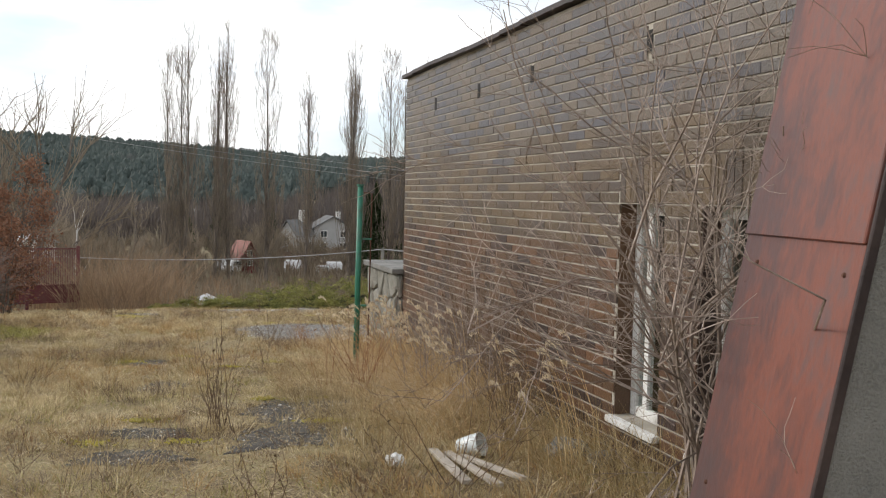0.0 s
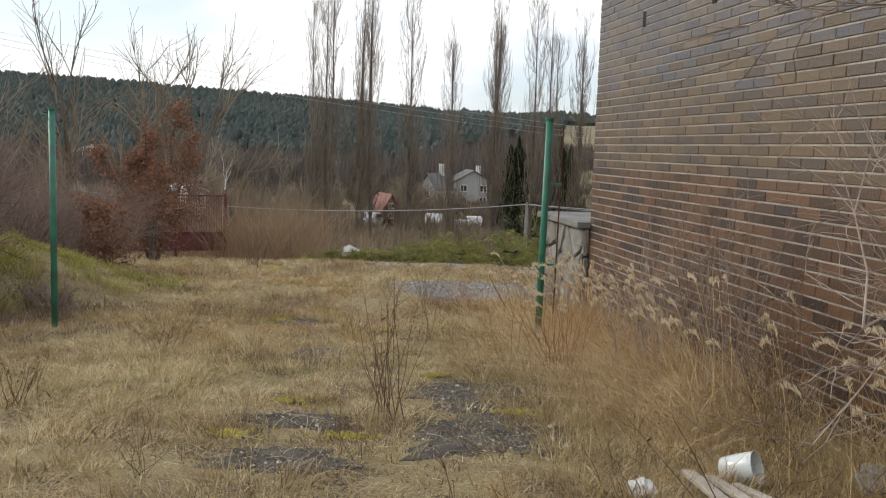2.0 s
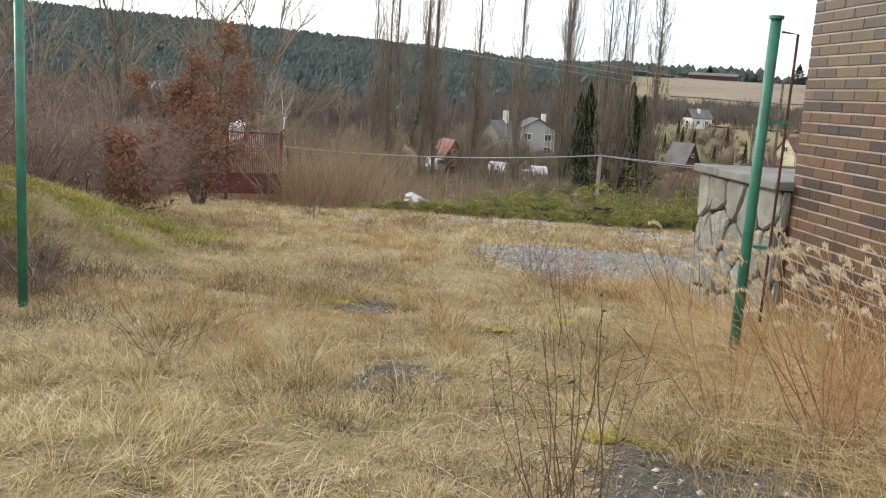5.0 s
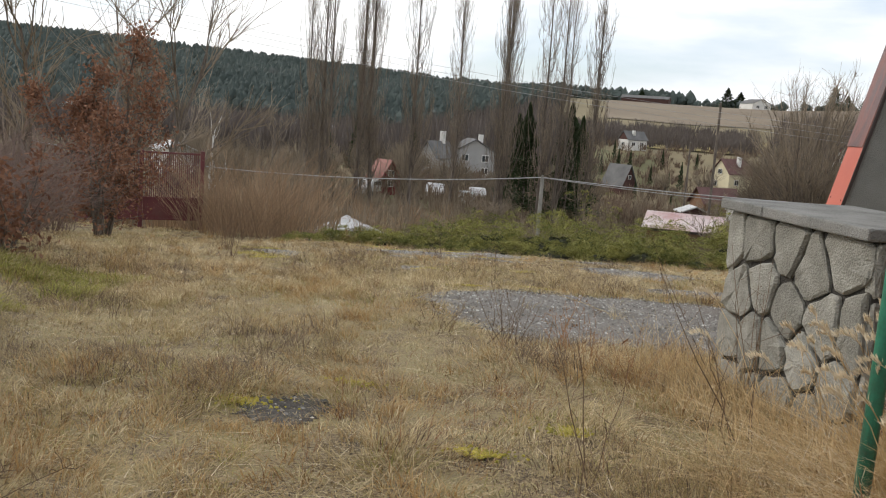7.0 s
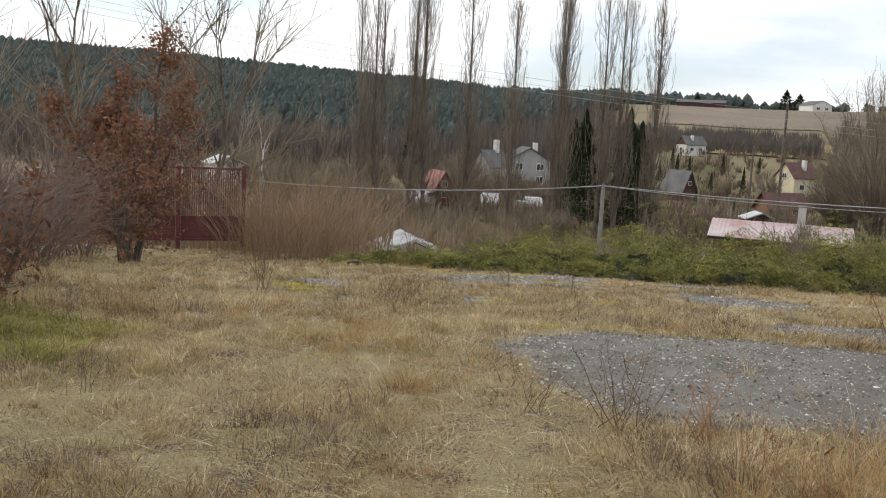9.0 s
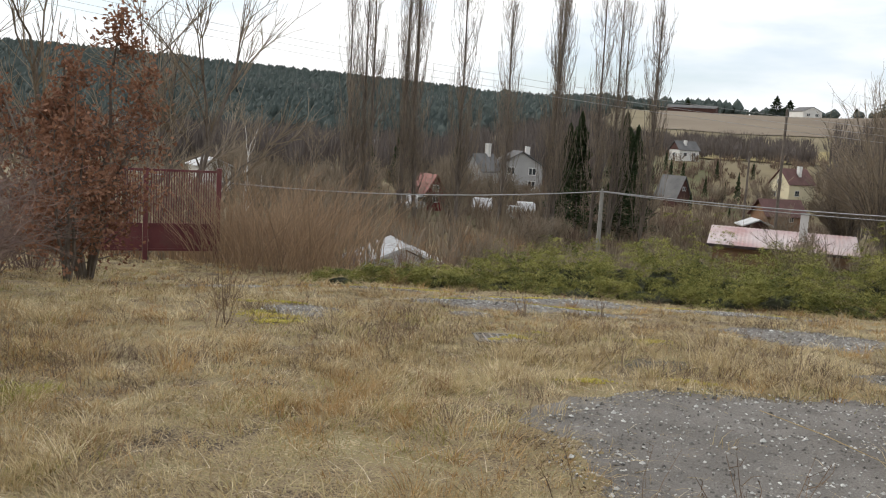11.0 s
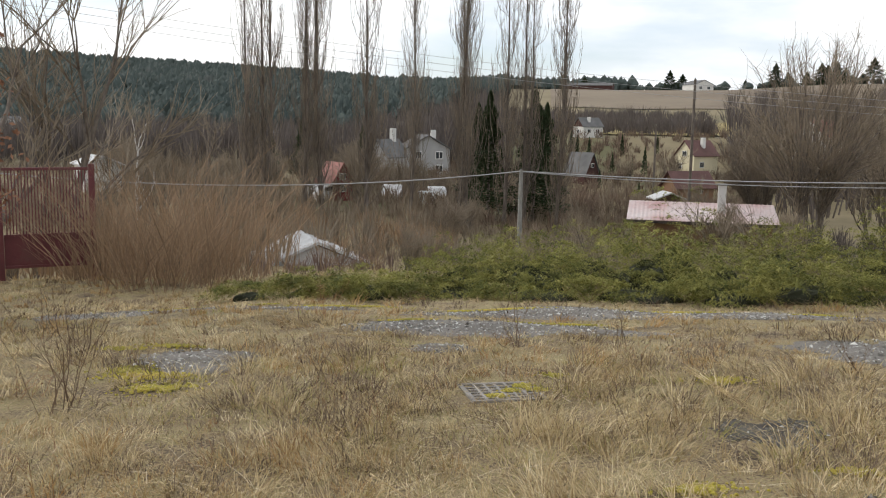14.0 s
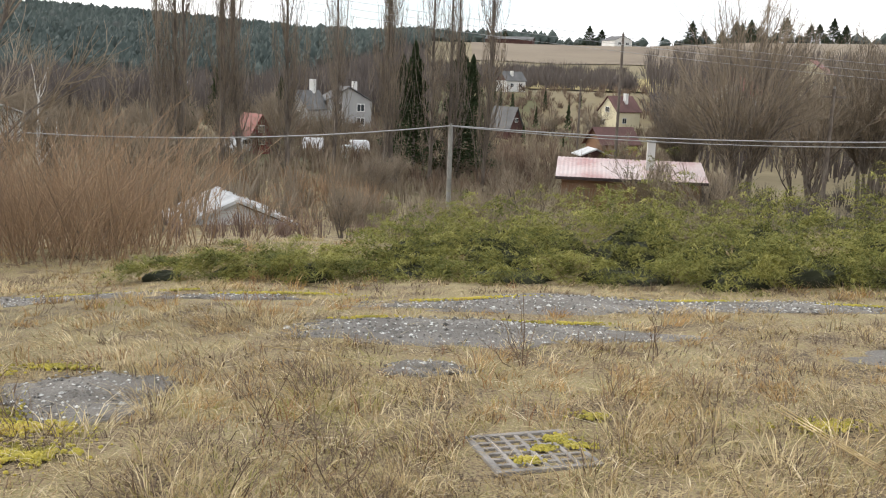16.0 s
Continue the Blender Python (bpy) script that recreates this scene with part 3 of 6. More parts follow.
def clip_cell(poly, mx, mz, nx, nz):
    """Keeps the side of an outline that lies behind a line through (mx, mz) with normal (nx, nz)."""
    out = []
    for (x0, z0), (x1, z1) in zip(poly, poly[1:] + poly[:1]):
        a, b = (x0 - mx) * nx + (z0 - mz) * nz, (x1 - mx) * nx + (z1 - mz) * nz
        if a <= 0:
            out.append((x0, z0))
        if a * b < 0:
            t = a / (a - b)
            out.append((x0 + (x1 - x0) * t, z0 + (z1 - z0) * t))
    return out


def stone_face(m, length, z0, z1, rng):
    """Rubble stones of uneven outline fitted over a face; m carries x along, -y outwards."""
    cols = max(1, round(length / 0.36))
    rows = max(1, round((z1 - z0) / 0.36))
    seeds = [((i + 0.5 + 0.17 * (j % 2 * 2 - 1) * (cols > 1) + rng.uniform(-.2, .2)) * length / cols, z0 + (j + 0.5 + rng.uniform(-.28, .28)) * (z1 - z0) / rows) for j in range(rows) for i in range(cols)]
    for k, (sx, sz) in enumerate(seeds):
        poly = [(0.0, z0), (length, z0), (length, z1), (0.0, z1)]
        for q, (ox, oz) in enumerate(seeds):
            if q != k and poly:
                dx, dz = ox - sx, oz - sz
                n = math.hypot(dx, dz)
                poly = clip_cell(poly, (sx + ox) / 2 - dx / n * 0.014, (sz + oz) / 2 - dz / n * 0.014, dx / n, dz / n)
        if len(poly) < 3:
            continue
        fine = []
        for (x0, y0), (x1, y1) in zip(poly, poly[1:] + poly[:1]):
            if math.hypot(x1 - x0, y1 - y0) < 0.03:
                fine.append((x0, y0))
                continue
            for t in (0.12, 0.5, 0.88):
                fine.append((x0 + (x1 - x0) * t + rng.normal(0, 0.006), y0 + (y1 - y0) * t + rng.normal(0, 0.006)))
        bm = stone(fine, rng.uniform(0.012, 0.028), rng)
        bmesh.ops.transform(bm, verts=bm.verts, matrix=m)
        part("stone", bm, STONE, terrace)


rng = np.random.default_rng(11)
stone_face(Matrix.Translation((-SL, -0.07, 0)), SL, SZ0, SZ1, rng)
stone_face(Matrix.Translation((-SL + 0.045, SD - 0.13, 0)) @ Matrix.Rotation(radians(-90), 4, "Z"), SD - 0.05, SZ0, SZ1, rng)
stone_face(Matrix.Translation((0.0, -0.065, 0)) @ Matrix.Rotation(radians(90), 4, "Z"), 0.06, SZ0, SZ1, rng)
bm = bmesh.new()
for k, (a, b) in enumerate(((-SL - 0.05, -1.1), (-1.094, 0.03))):
    box(bm, a, -0.15, SZ1 + 0.004, b, SD, SZ1 + 0.075, 0.012)
part("cap_slab", bm, CAPSTONE, terrace, "weathered concrete cap slab")


# ---- green posts ----
def green_post(x, y, top, lean, rod):
    z0 = ground_z(x, y)
    th = empty("fence_post", pose(x, y, z0), "chipped green steel fence post in dry grass", "post", "green fence posts")
    h = top - z0
    bm = bmesh.new()
    tube(bm, [(0, 0, -0.3), (lean * 0.5, 0, h * 0.5), (lean, 0, h)], 0.032, 12)
    part("tube", bm, GREEN_PAINT, th, smooth=True)
    bm = bmesh.new()
    tube(bm, [(lean, 0, h + 0.001), (lean, 0, h + 0.02)], 0.043, 12)
    part("cap", bm, GREEN_PAINT, th)
    if rod:
        bm = bmesh.new()
        tube(bm, [(lean + 0.04, 0, h - 0.07), (lean + 0.13, 0, h - 0.08), (lean * 0.3 + 0.13, 0, 0.35)], 0.008, 6)
        part("rod", bm, RUST, th, "thin rusty rod")
        for zz in (0.8, 1.55):
            part("bracket", boxed(lean * zz / h + 0.036, -0.012, zz, lean * zz / h + 0.14, 0.012, zz + 0.02), GREEN_PAINT, th)
    else:
        bm = bmesh.new()
        tube(bm, [(lean - 0.04, 0, h - 0.06), (lean - 0.11, 0, h - 0.04)], 0.01, 6)
        part("hinge", bm, GREEN_PAINT, th)


green_post(-1.06, 10.5, 1.50, 0.02, True)
green_post(-5.8, 10.2, 1.44, -0.02, False)

# ---- asphalt patches and moss ----
PATCHES = [(-1.66, 16.22, 2.02, 1.82), (-4.6, 22.05, 1.3, 0.52), (-3.1, 23.45, 2.4, 0.48), (-8.7, 24.2, 1.25, 0.42), (-6.7, 23.75, 0.6, 0.22), (-6.65, 20.35, 0.42, 0.48),
           (-1.3, 21.1, 0.85, 0.55), (-1.32, 8.15, 0.5, 0.52), (-1.12, 7.0, 0.48, 0.55), (-2.1, 6.2, 0.36, 0.24), (-2.3, 7.05, 0.36, 0.2), (-3.72, 11.55, 0.24, 0.3), (-2.95, 18.75, 0.28, 0.3),
           (-0.4, 18.9, 0.9, 0.5), (-2.9, 9.4, 0.25, 0.35), (-4.9, 20.9, 0.25, 0.18)]


def patch_wave(i, ang):
    k = 0.4 if i == 0 else 1.4 if 7 <= i <= 12 else 1.0
    return 1 + k * (0.13 * np.sin(3 * ang + i) + 0.11 * np.sin(5 * ang + 2.3 * i) + 0.08 * np.sin(9 * ang + 1.1 * i) + 0.06 * np.sin(17 * ang + 0.7 * i) + 0.05 * np.sin(29 * ang + 1.7 * i))


def patch_depth(x, y):
    """Below 1 inside a patch."""
    best = np.full(np.shape(x), 9.0)
    for i, (cx, cy, rx, ry) in enumerate(PATCHES):
        u, v = (x - cx) / rx, (y - cy) / ry
        best = np.minimum(best, np.hypot(u, v) / patch_wave(i, np.arctan2(v, u)))
    return best


rng = np.random.default_rng(21)
peb_v, peb_f, dpeb_v, dpeb_f = [], [], [], []
octa = np.array([(1, 0, 0), (0, 1, 0), (-1, 0, 0), (0, -1, 0), (0, 0, 0.7), (0, 0, -0.5)])
octf = [(0, 1, 4), (1, 2, 4), (2, 3, 4), (3, 0, 4), (1, 0, 5), (2, 1, 5), (3, 2, 5), (0, 3, 5)]
for i, (cx, cy, rx, ry) in enumerate(PATCHES):
    nr, ns = 16, 64
    vs, fs = [(cx, cy, ground_z(cx, cy) + 0.014)], []
    for k in range(1, nr + 1):
        for s in range(ns):
            a = 2 * math.pi * s / ns
            r = k / nr * float(patch_wave(i, a)) * 1.06
            x, y = cx + rx * r * math.cos(a), cy + ry * r * math.sin(a)
            vs.append((x, y, ground_z(x, y) + (0.012 if k < nr - 2 else 0.004 if k < nr else -0.03) + 0.003 * rng.normal()))
    for s in range(ns):
        fs.append((0, 1 + s, 1 + (s + 1) % ns))
        for k in range(nr - 1):
            a, b = 1 + k * ns + s, 1 + k * ns + (s + 1) % ns
            fs.append((a, a + ns, b + ns, b))
    p = obj("asphalt_patch", vs, fs, DARK_ASPHALT if 7 <= i <= 14 and i != 13 else ASPHALT, smooth=True)
    tagged(p, "worn grey asphalt with loose gravel among dry grass", "asphalt", kind="structure")
    n = int(min(rx * ry, 2.9) * 1700)
    for _ in range(n):
        a, r = rng.uniform(0, 2 * math.pi), math.sqrt(rng.random()) * 1.02
        x, y = cx + rx * r * math.cos(a), cy + ry * r * math.sin(a)
        sz = rng.uniform(0.005, 0.012) * (2.0 if rng.random() < 0.06 else 1)
        pale = rng.random() < (0.10 if 7 <= i <= 14 and i != 13 else 0.42)
        V, Fs = (peb_v, peb_f) if pale else (dpeb_v, dpeb_f)
        n0 = len(V)
        c = np.array((x, y, ground_z(x, y) + 0.014))
        rot = rng.uniform(0, 6.28)
        cs, sn = math.cos(rot), math.sin(rot)
        o = octa * sz * rng.uniform(0.7, 1.3, 3)
        V += [(c[0] + q[0] * cs - q[1] * sn, c[1] + q[0] * sn + q[1] * cs, c[2] + q[2]) for q in o]
        Fs += [tuple(n0 + k for k in f) for f in octf]
tagged(obj("gravel", peb_v, peb_f, PEBBLE), "pale loose gravel on the asphalt", "gravel", kind="stuff")
tagged(obj("gravel", dpeb_v, dpeb_f, DARK_PEBBLE), "dark loose gravel on the asphalt", "gravel", kind="stuff")

MOSSES = [(-1.35, 8.75, .30, .10), (-0.95, 7.65, .34, .12), (-2.5, 7.6, .22, .12), (-1.9, 6.75, .2, .1), (-1.75, 8.8, .16, .1), (-2.55, 6.6, .2, .12), (-6.75, 19.75, .36, .2), (-6.55, 19.4, .3, .2), (-6.95, 19.9, .2, .2),
          (-6.3, 24.0, .75, .09), (-4.6, 23.75, .65, .10), (-3.9, 22.5, .5, .07), (-2.6, 23.85, .6, .06), (-1.2, 23.6, .4, .08), (-8.4, 24.5, .5, .06), (-7.3, 24.35, .3, .06), (-5.4, 22.55, .3, .07),
          (-4.27, 19.75, .09, .08), (-4.18, 19.66, .09, .06), (-4.35, 19.62, .06, .05), (-4.42, 19.47, .06, .05), (-4.05, 20.1, .12, .08), (-2.6, 11.0, .18, .1), (-2.2, 11.6, .15, .1), (-4.0, 11.6, .25, .12),
          (-3.5, 12.3, .2, .1), (-1.4, 10.6, .25, .1), (-2.75, 18.05, .25, .08), (-3.5, 17.75, .2, .1), (-7.4, 20.7, .25, .1), (-3.0, 19.9, .25, .12), (-7.0, 20.9, .3, .1)]
for i, (cx, cy, rx, ry) in enumerate(MOSSES):
    V, Fs = [], []
    nn = int(50 + 3200 * rx * ry)
    for _ in range(min(nn, 450)):
        a, r = rng.uniform(0, 2 * math.pi), abs(rng.normal(0, 0.62))
        x, y = cx + rx * r * math.cos(a), cy + ry * r * math.sin(a)
        s = rng.uniform(0.008, 0.021) * max(0.35, 1.1 - 0.45 * r)
        n0 = len(V)
        c = (x, y, ground_z(x, y) + 0.016)
        for ring, (rad, zz) in enumerate(((1.0, -0.3), (0.85, 0.25), (0.45, 0.55))):
            for k in range(6):
                q = k * math.pi / 3 + rng.uniform(-.2, .2)
                V.append((c[0] + s * rad * math.cos(q), c[1] + s * rad * math.sin(q), c[2] + s * zz))
        V.append((c[0], c[1], c[2] + s * 0.62))
        for ring in range(2):
            for k in range(6):
                a0, b0 = n0 + ring * 6 + k, n0 + ring * 6 + (k + 1) % 6
                Fs.append((a0, b0, b0 + 6, a0 + 6))
        for k in range(6):
            Fs.append((n0 + 12 + k, n0 + 12 + (k + 1) % 6, n0 + 18))
    tagged(obj("moss_cushion", V, Fs, MOSS, smooth=True), "yellow-green moss cushion at the asphalt edge", "moss", "moss cushions", "stuff")

# ---- grass ----


def field(x, y, s, ph):
    """A smooth pseudo-random field, about -1 to 1."""
    return (np.sin(s * x + 1.3 * np.sin(0.7 * s * y + ph) + ph) + np.sin(1.3 * s * y + 1.7 * np.sin(0.5 * s * x + 2 * ph)) + 0.6 * np.sin(2.3 * s * (x + y) + 3 * ph)) / 2.6


WALK_A, WALK_B = np.array((0.0, 0.0)), np.array((-4.8, 15.6))


def from_walk(x, y):
    d = WALK_B - WALK_A
    t = np.clip(((x - WALK_A[0]) * d[0] + (y - WALK_A[1]) * d[1]) / (d @ d), 0, 1)
    return np.hypot(x - WALK_A[0] - t * d[0], y - WALK_A[1] - t * d[1])


def behind_wall(x, y):
    """True inside the building or the stone terrace."""
    dx, dy = x + 0.623, y - 11.969
    s, v = dx * 0.3057 - dy * 0.9521, dx * 0.9521 + dy * 0.3057
    return ((s > -0.05) & (v > -0.02)) | ((s > -2.0) & (v > -0.1) & (v < 0.75) & (s < 0.1))


def speckle(x, y, size, seed):
    """Value noise in two octaves, 0 to 1, with patches about `size` metres wide."""
    g = np.random.default_rng(seed).random((128, 128))
    out = 0.0
    for k, w in ((1.0, 0.65), (2.3, 0.35)):
        u, v = np.asarray(x) / size * k + 40, np.asarray(y) / size * k + 40
        i, j = np.floor(u).astype(int), np.floor(v).astype(int)
        f, h = u - i, v - j
        f, h = f * f * (3 - 2 * f), h * h * (3 - 2 * h)
        i0, i1, j0, j1 = i % 128, (i + 1) % 128, j % 128, (j + 1) % 128
        out = out + w * ((g[i0, j0] * (1 - f) + g[i1, j0] * f) * (1 - h) + (g[i0, j1] * (1 - f) + g[i1, j1] * f) * h)
    return out


def turf(name, n, seed, mat, hlo, hhi, width, per, spread, patch=None, flop=1.0, comb=0.4, seg=2, x0=-14.5, x1=4.5, y0=1.2, y1=30.5):
    """Tufts of curved blades. patch: (size, seed, low, high), the noise span over which the tufts thin out."""
    rng = np.random.default_rng(seed)
    m = n * 8
    x, y = rng.uniform(x0, x1, m), rng.uniform(y0, y1, m)
    d = from_walk(x, y)
    keep = rng.random(m) < np.clip(1.2 - d / 8, 0.15, 1)
    pd = patch_depth(x, y)
    keep &= (rng.random(m) < np.where(y < 13, np.clip((pd - 0.5) * 1.5, 0.10, 1), np.clip((pd - 0.80) * 2.4, 0.035, 1))) & ((pd > 0.9) | (y < 13) | (rng.random(m) < 0.25))
    keep &= ~behind_wall(x, y) & (np.hypot(x + 4.4, y - 19.6) > 0.32)
    if patch:
        keep &= rng.random(m) < np.clip((speckle(x, y, patch[0], patch[1]) - patch[2]) / (patch[3] - patch[2]), 0.0, 1)
    x, y = x[keep][:n], y[keep][:n]
    hs = np.clip(2.3 * (speckle(x, y, 0.42, 71) - 0.34) + 0.5 * (speckle(x, y, 2.4, 72) - 0.5) + rng.normal(0, 0.16, len(x)), 0.05, 1.4)
    hs *= np.where(y > 20.8, 0.7, 1.0)
    wx, wy = comb * (speckle(x, y, 0.8, 73) - 0.5) * 4 + rng.normal(0, .3, len(x)), comb * (speckle(x, y, 0.8, 74) - 0.5) * 4 + rng.normal(0, .3, len(x))
    cx, cy = np.repeat(x, per), np.repeat(y, per)
    k = len(cx)
    ang, rad = rng.uniform(0, 2 * np.pi, k), spread * np.sqrt(rng.random(k))
    bx, by = cx + rad * np.cos(ang), cy + rad * np.sin(ang)
    h = (hlo + (hhi - hlo) * np.repeat(hs, per)) * rng.uniform(0.45, 1.3, k)
    out = rng.normal(0.75, 0.35, k) * flop
    lean = np.stack([np.cos(ang) * out + np.repeat(wx, per) * flop + rng.normal(0, .4, k), np.sin(ang) * out + np.repeat(wy, per) * flop + rng.normal(0, .4, k)], 1) * h[:, None]
    base = np.stack([bx, by, land(bx, by) - 0.01], 1)
    w = width * rng.uniform(0.6, 1.4, k) * (1 + np.clip(from_walk(bx, by) - 3, 0, 8) * 0.12)
    return blades(name, base, h, lean, w, mat, rng, seg)


tagged(turf("dry_grass", 10500, 2, GREY_MAT, 0.045, 0.12, 0.0070, 18, 0.15, None, 1.7, 0.3), "short grey matted straw covering the ground", "grass", kind="stuff")
tagged(turf("dry_grass", 7000, 1, GRASS, 0.05, 0.20, 0.0052, 19, 0.085, (1.3, 81, 0.28, 0.52), 1.1, 0.4), "matted straw-coloured dry grass tufts", "grass", kind="stuff")
tagged(turf("dry_grass", 3600, 7, PALE_GRASS, 0.05, 0.20, 0.0042, 27, 0.075, (1.7, 82, 0.38, 0.60), 1.15, 0.5), "bleached arching tufts of dry grass", "grass", kind="stuff")
tagged(turf("dry_grass", 2300, 8, OCHRE_GRASS, 0.06, 0.21, 0.0042, 25, 0.075, (1.9, 83, 0.46, 0.64), 0.9, 0.4), "ochre tufts of dry grass", "grass", kind="stuff")
tagged(turf("green_grass", 3800, 3, GREEN_GRASS, 0.03, 0.11, 0.0045, 17, 0.10, (1.6, 84, 0.42, 0.64), 1.2, 0.3), "short olive green grass between dry tufts", "grass", kind="stuff")
tagged(turf("dead_weeds", 4600, 4, DEAD_WEED, 0.07, 0.20, 0.0042, 15, 0.10, (1.1, 85, 0.50, 0.60), 0.8, 0.3), "grey-brown dead weeds between grass tufts", "weeds", kind="stuff")
tagged(turf("dead_weeds", 900, 44, RED_STEM, 0.07, 0.22, 0.0034, 11, 0.09, (1.4, 86, 0.52, 0.68), 0.6, 0.3), "russet dead weeds between grass tufts", "weeds", kind="stuff")


def litter(name, n, seed, mat, x0, x1, y0, y1, l0, l1, w, label):
    """Single straws lying flat."""
    rng = np.random.default_rng(seed)
    x, y = rng.uniform(x0, x1, n), rng.uniform(y0, y1, n)
    ok = ~behind_wall(x, y) & (rng.random(n) < np.clip(1.2 - from_walk(x, y) / 9, 0.1, 1)) & ((patch_depth(x, y) > 0.85) | (y < 13) | (rng.random(n) < 0.15))
    x, y = x[ok], y[ok]
    k = len(x)
    a, L = rng.uniform(0, 6.283, k), rng.uniform(l0, l1, k)
    base = np.stack([x, y, land(x, y) + rng.uniform(0.012, 0.05, k)], 1)
    lean = np.stack([np.cos(a), np.sin(a)], 1) * L[:, None]
    return tagged(blades(name, base, rng.uniform(0.01, 0.05, k), lean, w * rng.uniform(0.6, 1.4, k), mat, rng, 2), label, "straw", kind="stuff")


litter("straw_litter", 26000, 61, GRASS, -9, 2.5, 2, 26, 0.08, 0.3, 0.004, "loose straws lying over ground and asphalt")
litter("straw_litter", 5000, 62, PLUME, -7, 2.0, 3, 24, 0.1, 0.35, 0.004, "bleached loose straws lying on the ground")
litter("dead_stems", 2200, 63, WEED, -9, 2.0, 3, 26, 0.08, 0.25, 0.004, "dark dead stems lying on the ground")


def wall_xy(s, v):
    p = WALL @ Vector((s, v, 0))
    return p.x, p.y


def tall_straw(name, n, seed, s0, s1, v0, v1, h0, h1, mat, width=0.005, bend=1.0):
    rng = np.random.default_rng(seed)
    s, v = rng.uniform(s0, s1, n), rng.uniform(v0, v1, n)
    edge = np.clip(1 - ((v - (v0 + v1) / 2 - 0.1) / ((v1 - v0) / 2)) ** 2, 0.15, 1)
    x = -0.623 + s * 0.3057 + v * 0.9521
    y = 11.969 - s * 0.9521 + v * 0.3057
    h = (h0 + (h1 - h0) * rng.random(n)) * (0.55 + 0.45 * edge)
    lean = np.stack([rng.normal(-0.35, 0.65, n), rng.normal(-0.1, 0.7, n)], 1) * h[:, None] * 0.8 * bend
    base = np.stack([x, y, land(x, y) - 0.02], 1)
    return blades(name, base, h, lean, width * rng.uniform(0.6, 1.3, n), mat, rng, 4)


tagged(tall_straw("tall_grass", 5200, 5, 0.7, 4.6, -0.95, -0.08, 0.3, 0.74, REED, 0.0065, 1.3), "tall ochre straw leaning along the brick wall", "grass", kind="stuff")
tagged(tall_straw("tall_grass", 3600, 15, 0.5, 5.2, -1.25, -0.1, 0.2, 0.6, REED, 0.006, 2.6), "bent pale grass leaves tangled through the straw", "grass", kind="stuff")
tagged(tall_straw("tall_grass", 1500, 16, 0.7, 4.8, -1.1, -0.1, 0.3, 0.65, PLUME, 0.005, 1.8), "bleached bent grass leaves in the straw", "grass", kind="stuff")
tagged(tall_straw("tall_grass", 1500, 6, -2.0, 0.8, -0.8, -0.15, 0.2, 0.55, REED), "tall ochre straw at the stone wall foot", "grass", kind="stuff")
tagged(tall_straw("tall_grass", 1600, 8, 4.2, 7.6, -0.8, -0.08, 0.25, 0.65, GRASS), "dry grass below the window", "grass", kind="stuff")
tagged(tall_straw("tall_grass", 2600, 9, 0.5, 5.5, -1.9, -0.7, 0.2, 0.5, GRASS), "long dry grass falling towards the path", "grass", kind="stuff")

# seed plumes on stalks
rng = np.random.default_rng(31)
stalks, plumes = Soup(), Soup()
for i in range(170):
    s = rng.uniform(0.3, 3.4) if i < 125 else rng.uniform(3.4, 6.4)
    v = rng.uniform(-0.85, -0.2)
    x, y = wall_xy(s, v)
    z0 = ground_z(x, y)
    h = rng.uniform(0.5, 0.84) if i < 125 else rng.uniform(0.5, 0.95)
    a = rng.normal(math.pi * 0.95, 0.8)
    ln = rng.uniform(0.12, 0.38)
    dx, dy = math.cos(a) * ln, math.sin(a) * ln
    p = [np.array((x + dx * t ** 2, y + dy * t ** 2, z0 + h * (t - 0.12 * ln * t ** 3))) for t in (0, 0.4, 0.75, 1.0)]
    stalks.stem(p, 0.0025, 0.0015)
    tip = p[-1]
    L = rng.uniform(0.10, 0.2)
    dirn = np.array((dx * 1.6, dy * 1.6, 0.55))
    dirn /= np.linalg.norm(dirn)
    for k in range(46):
        t = k / 46
        c = tip + dirn * L * t + np.array((0, 0, -0.16 * L * (t * 2) ** 2))
        wdt = (0.005 + 0.022 * math.sin(math.pi * min(1, t * 1.1 + 0.08))) * rng.uniform(0.6, 1.2)
        q = rng.normal(0, 1, 3)
        q /= np.linalg.norm(q)
        plumes.quad(c + q * wdt * 0.4, (dirn + q * 0.45) * 0.019, np.cross(dirn, q) * 0.008)
tagged(stalks.make("straw_stalks", REED), "thin stalks of tall seed grass", "grass", kind="stuff")
tagged(plumes.make("seed_plumes", PLUME), "pale feathery seed plumes of tall grass", "grass", kind="stuff")


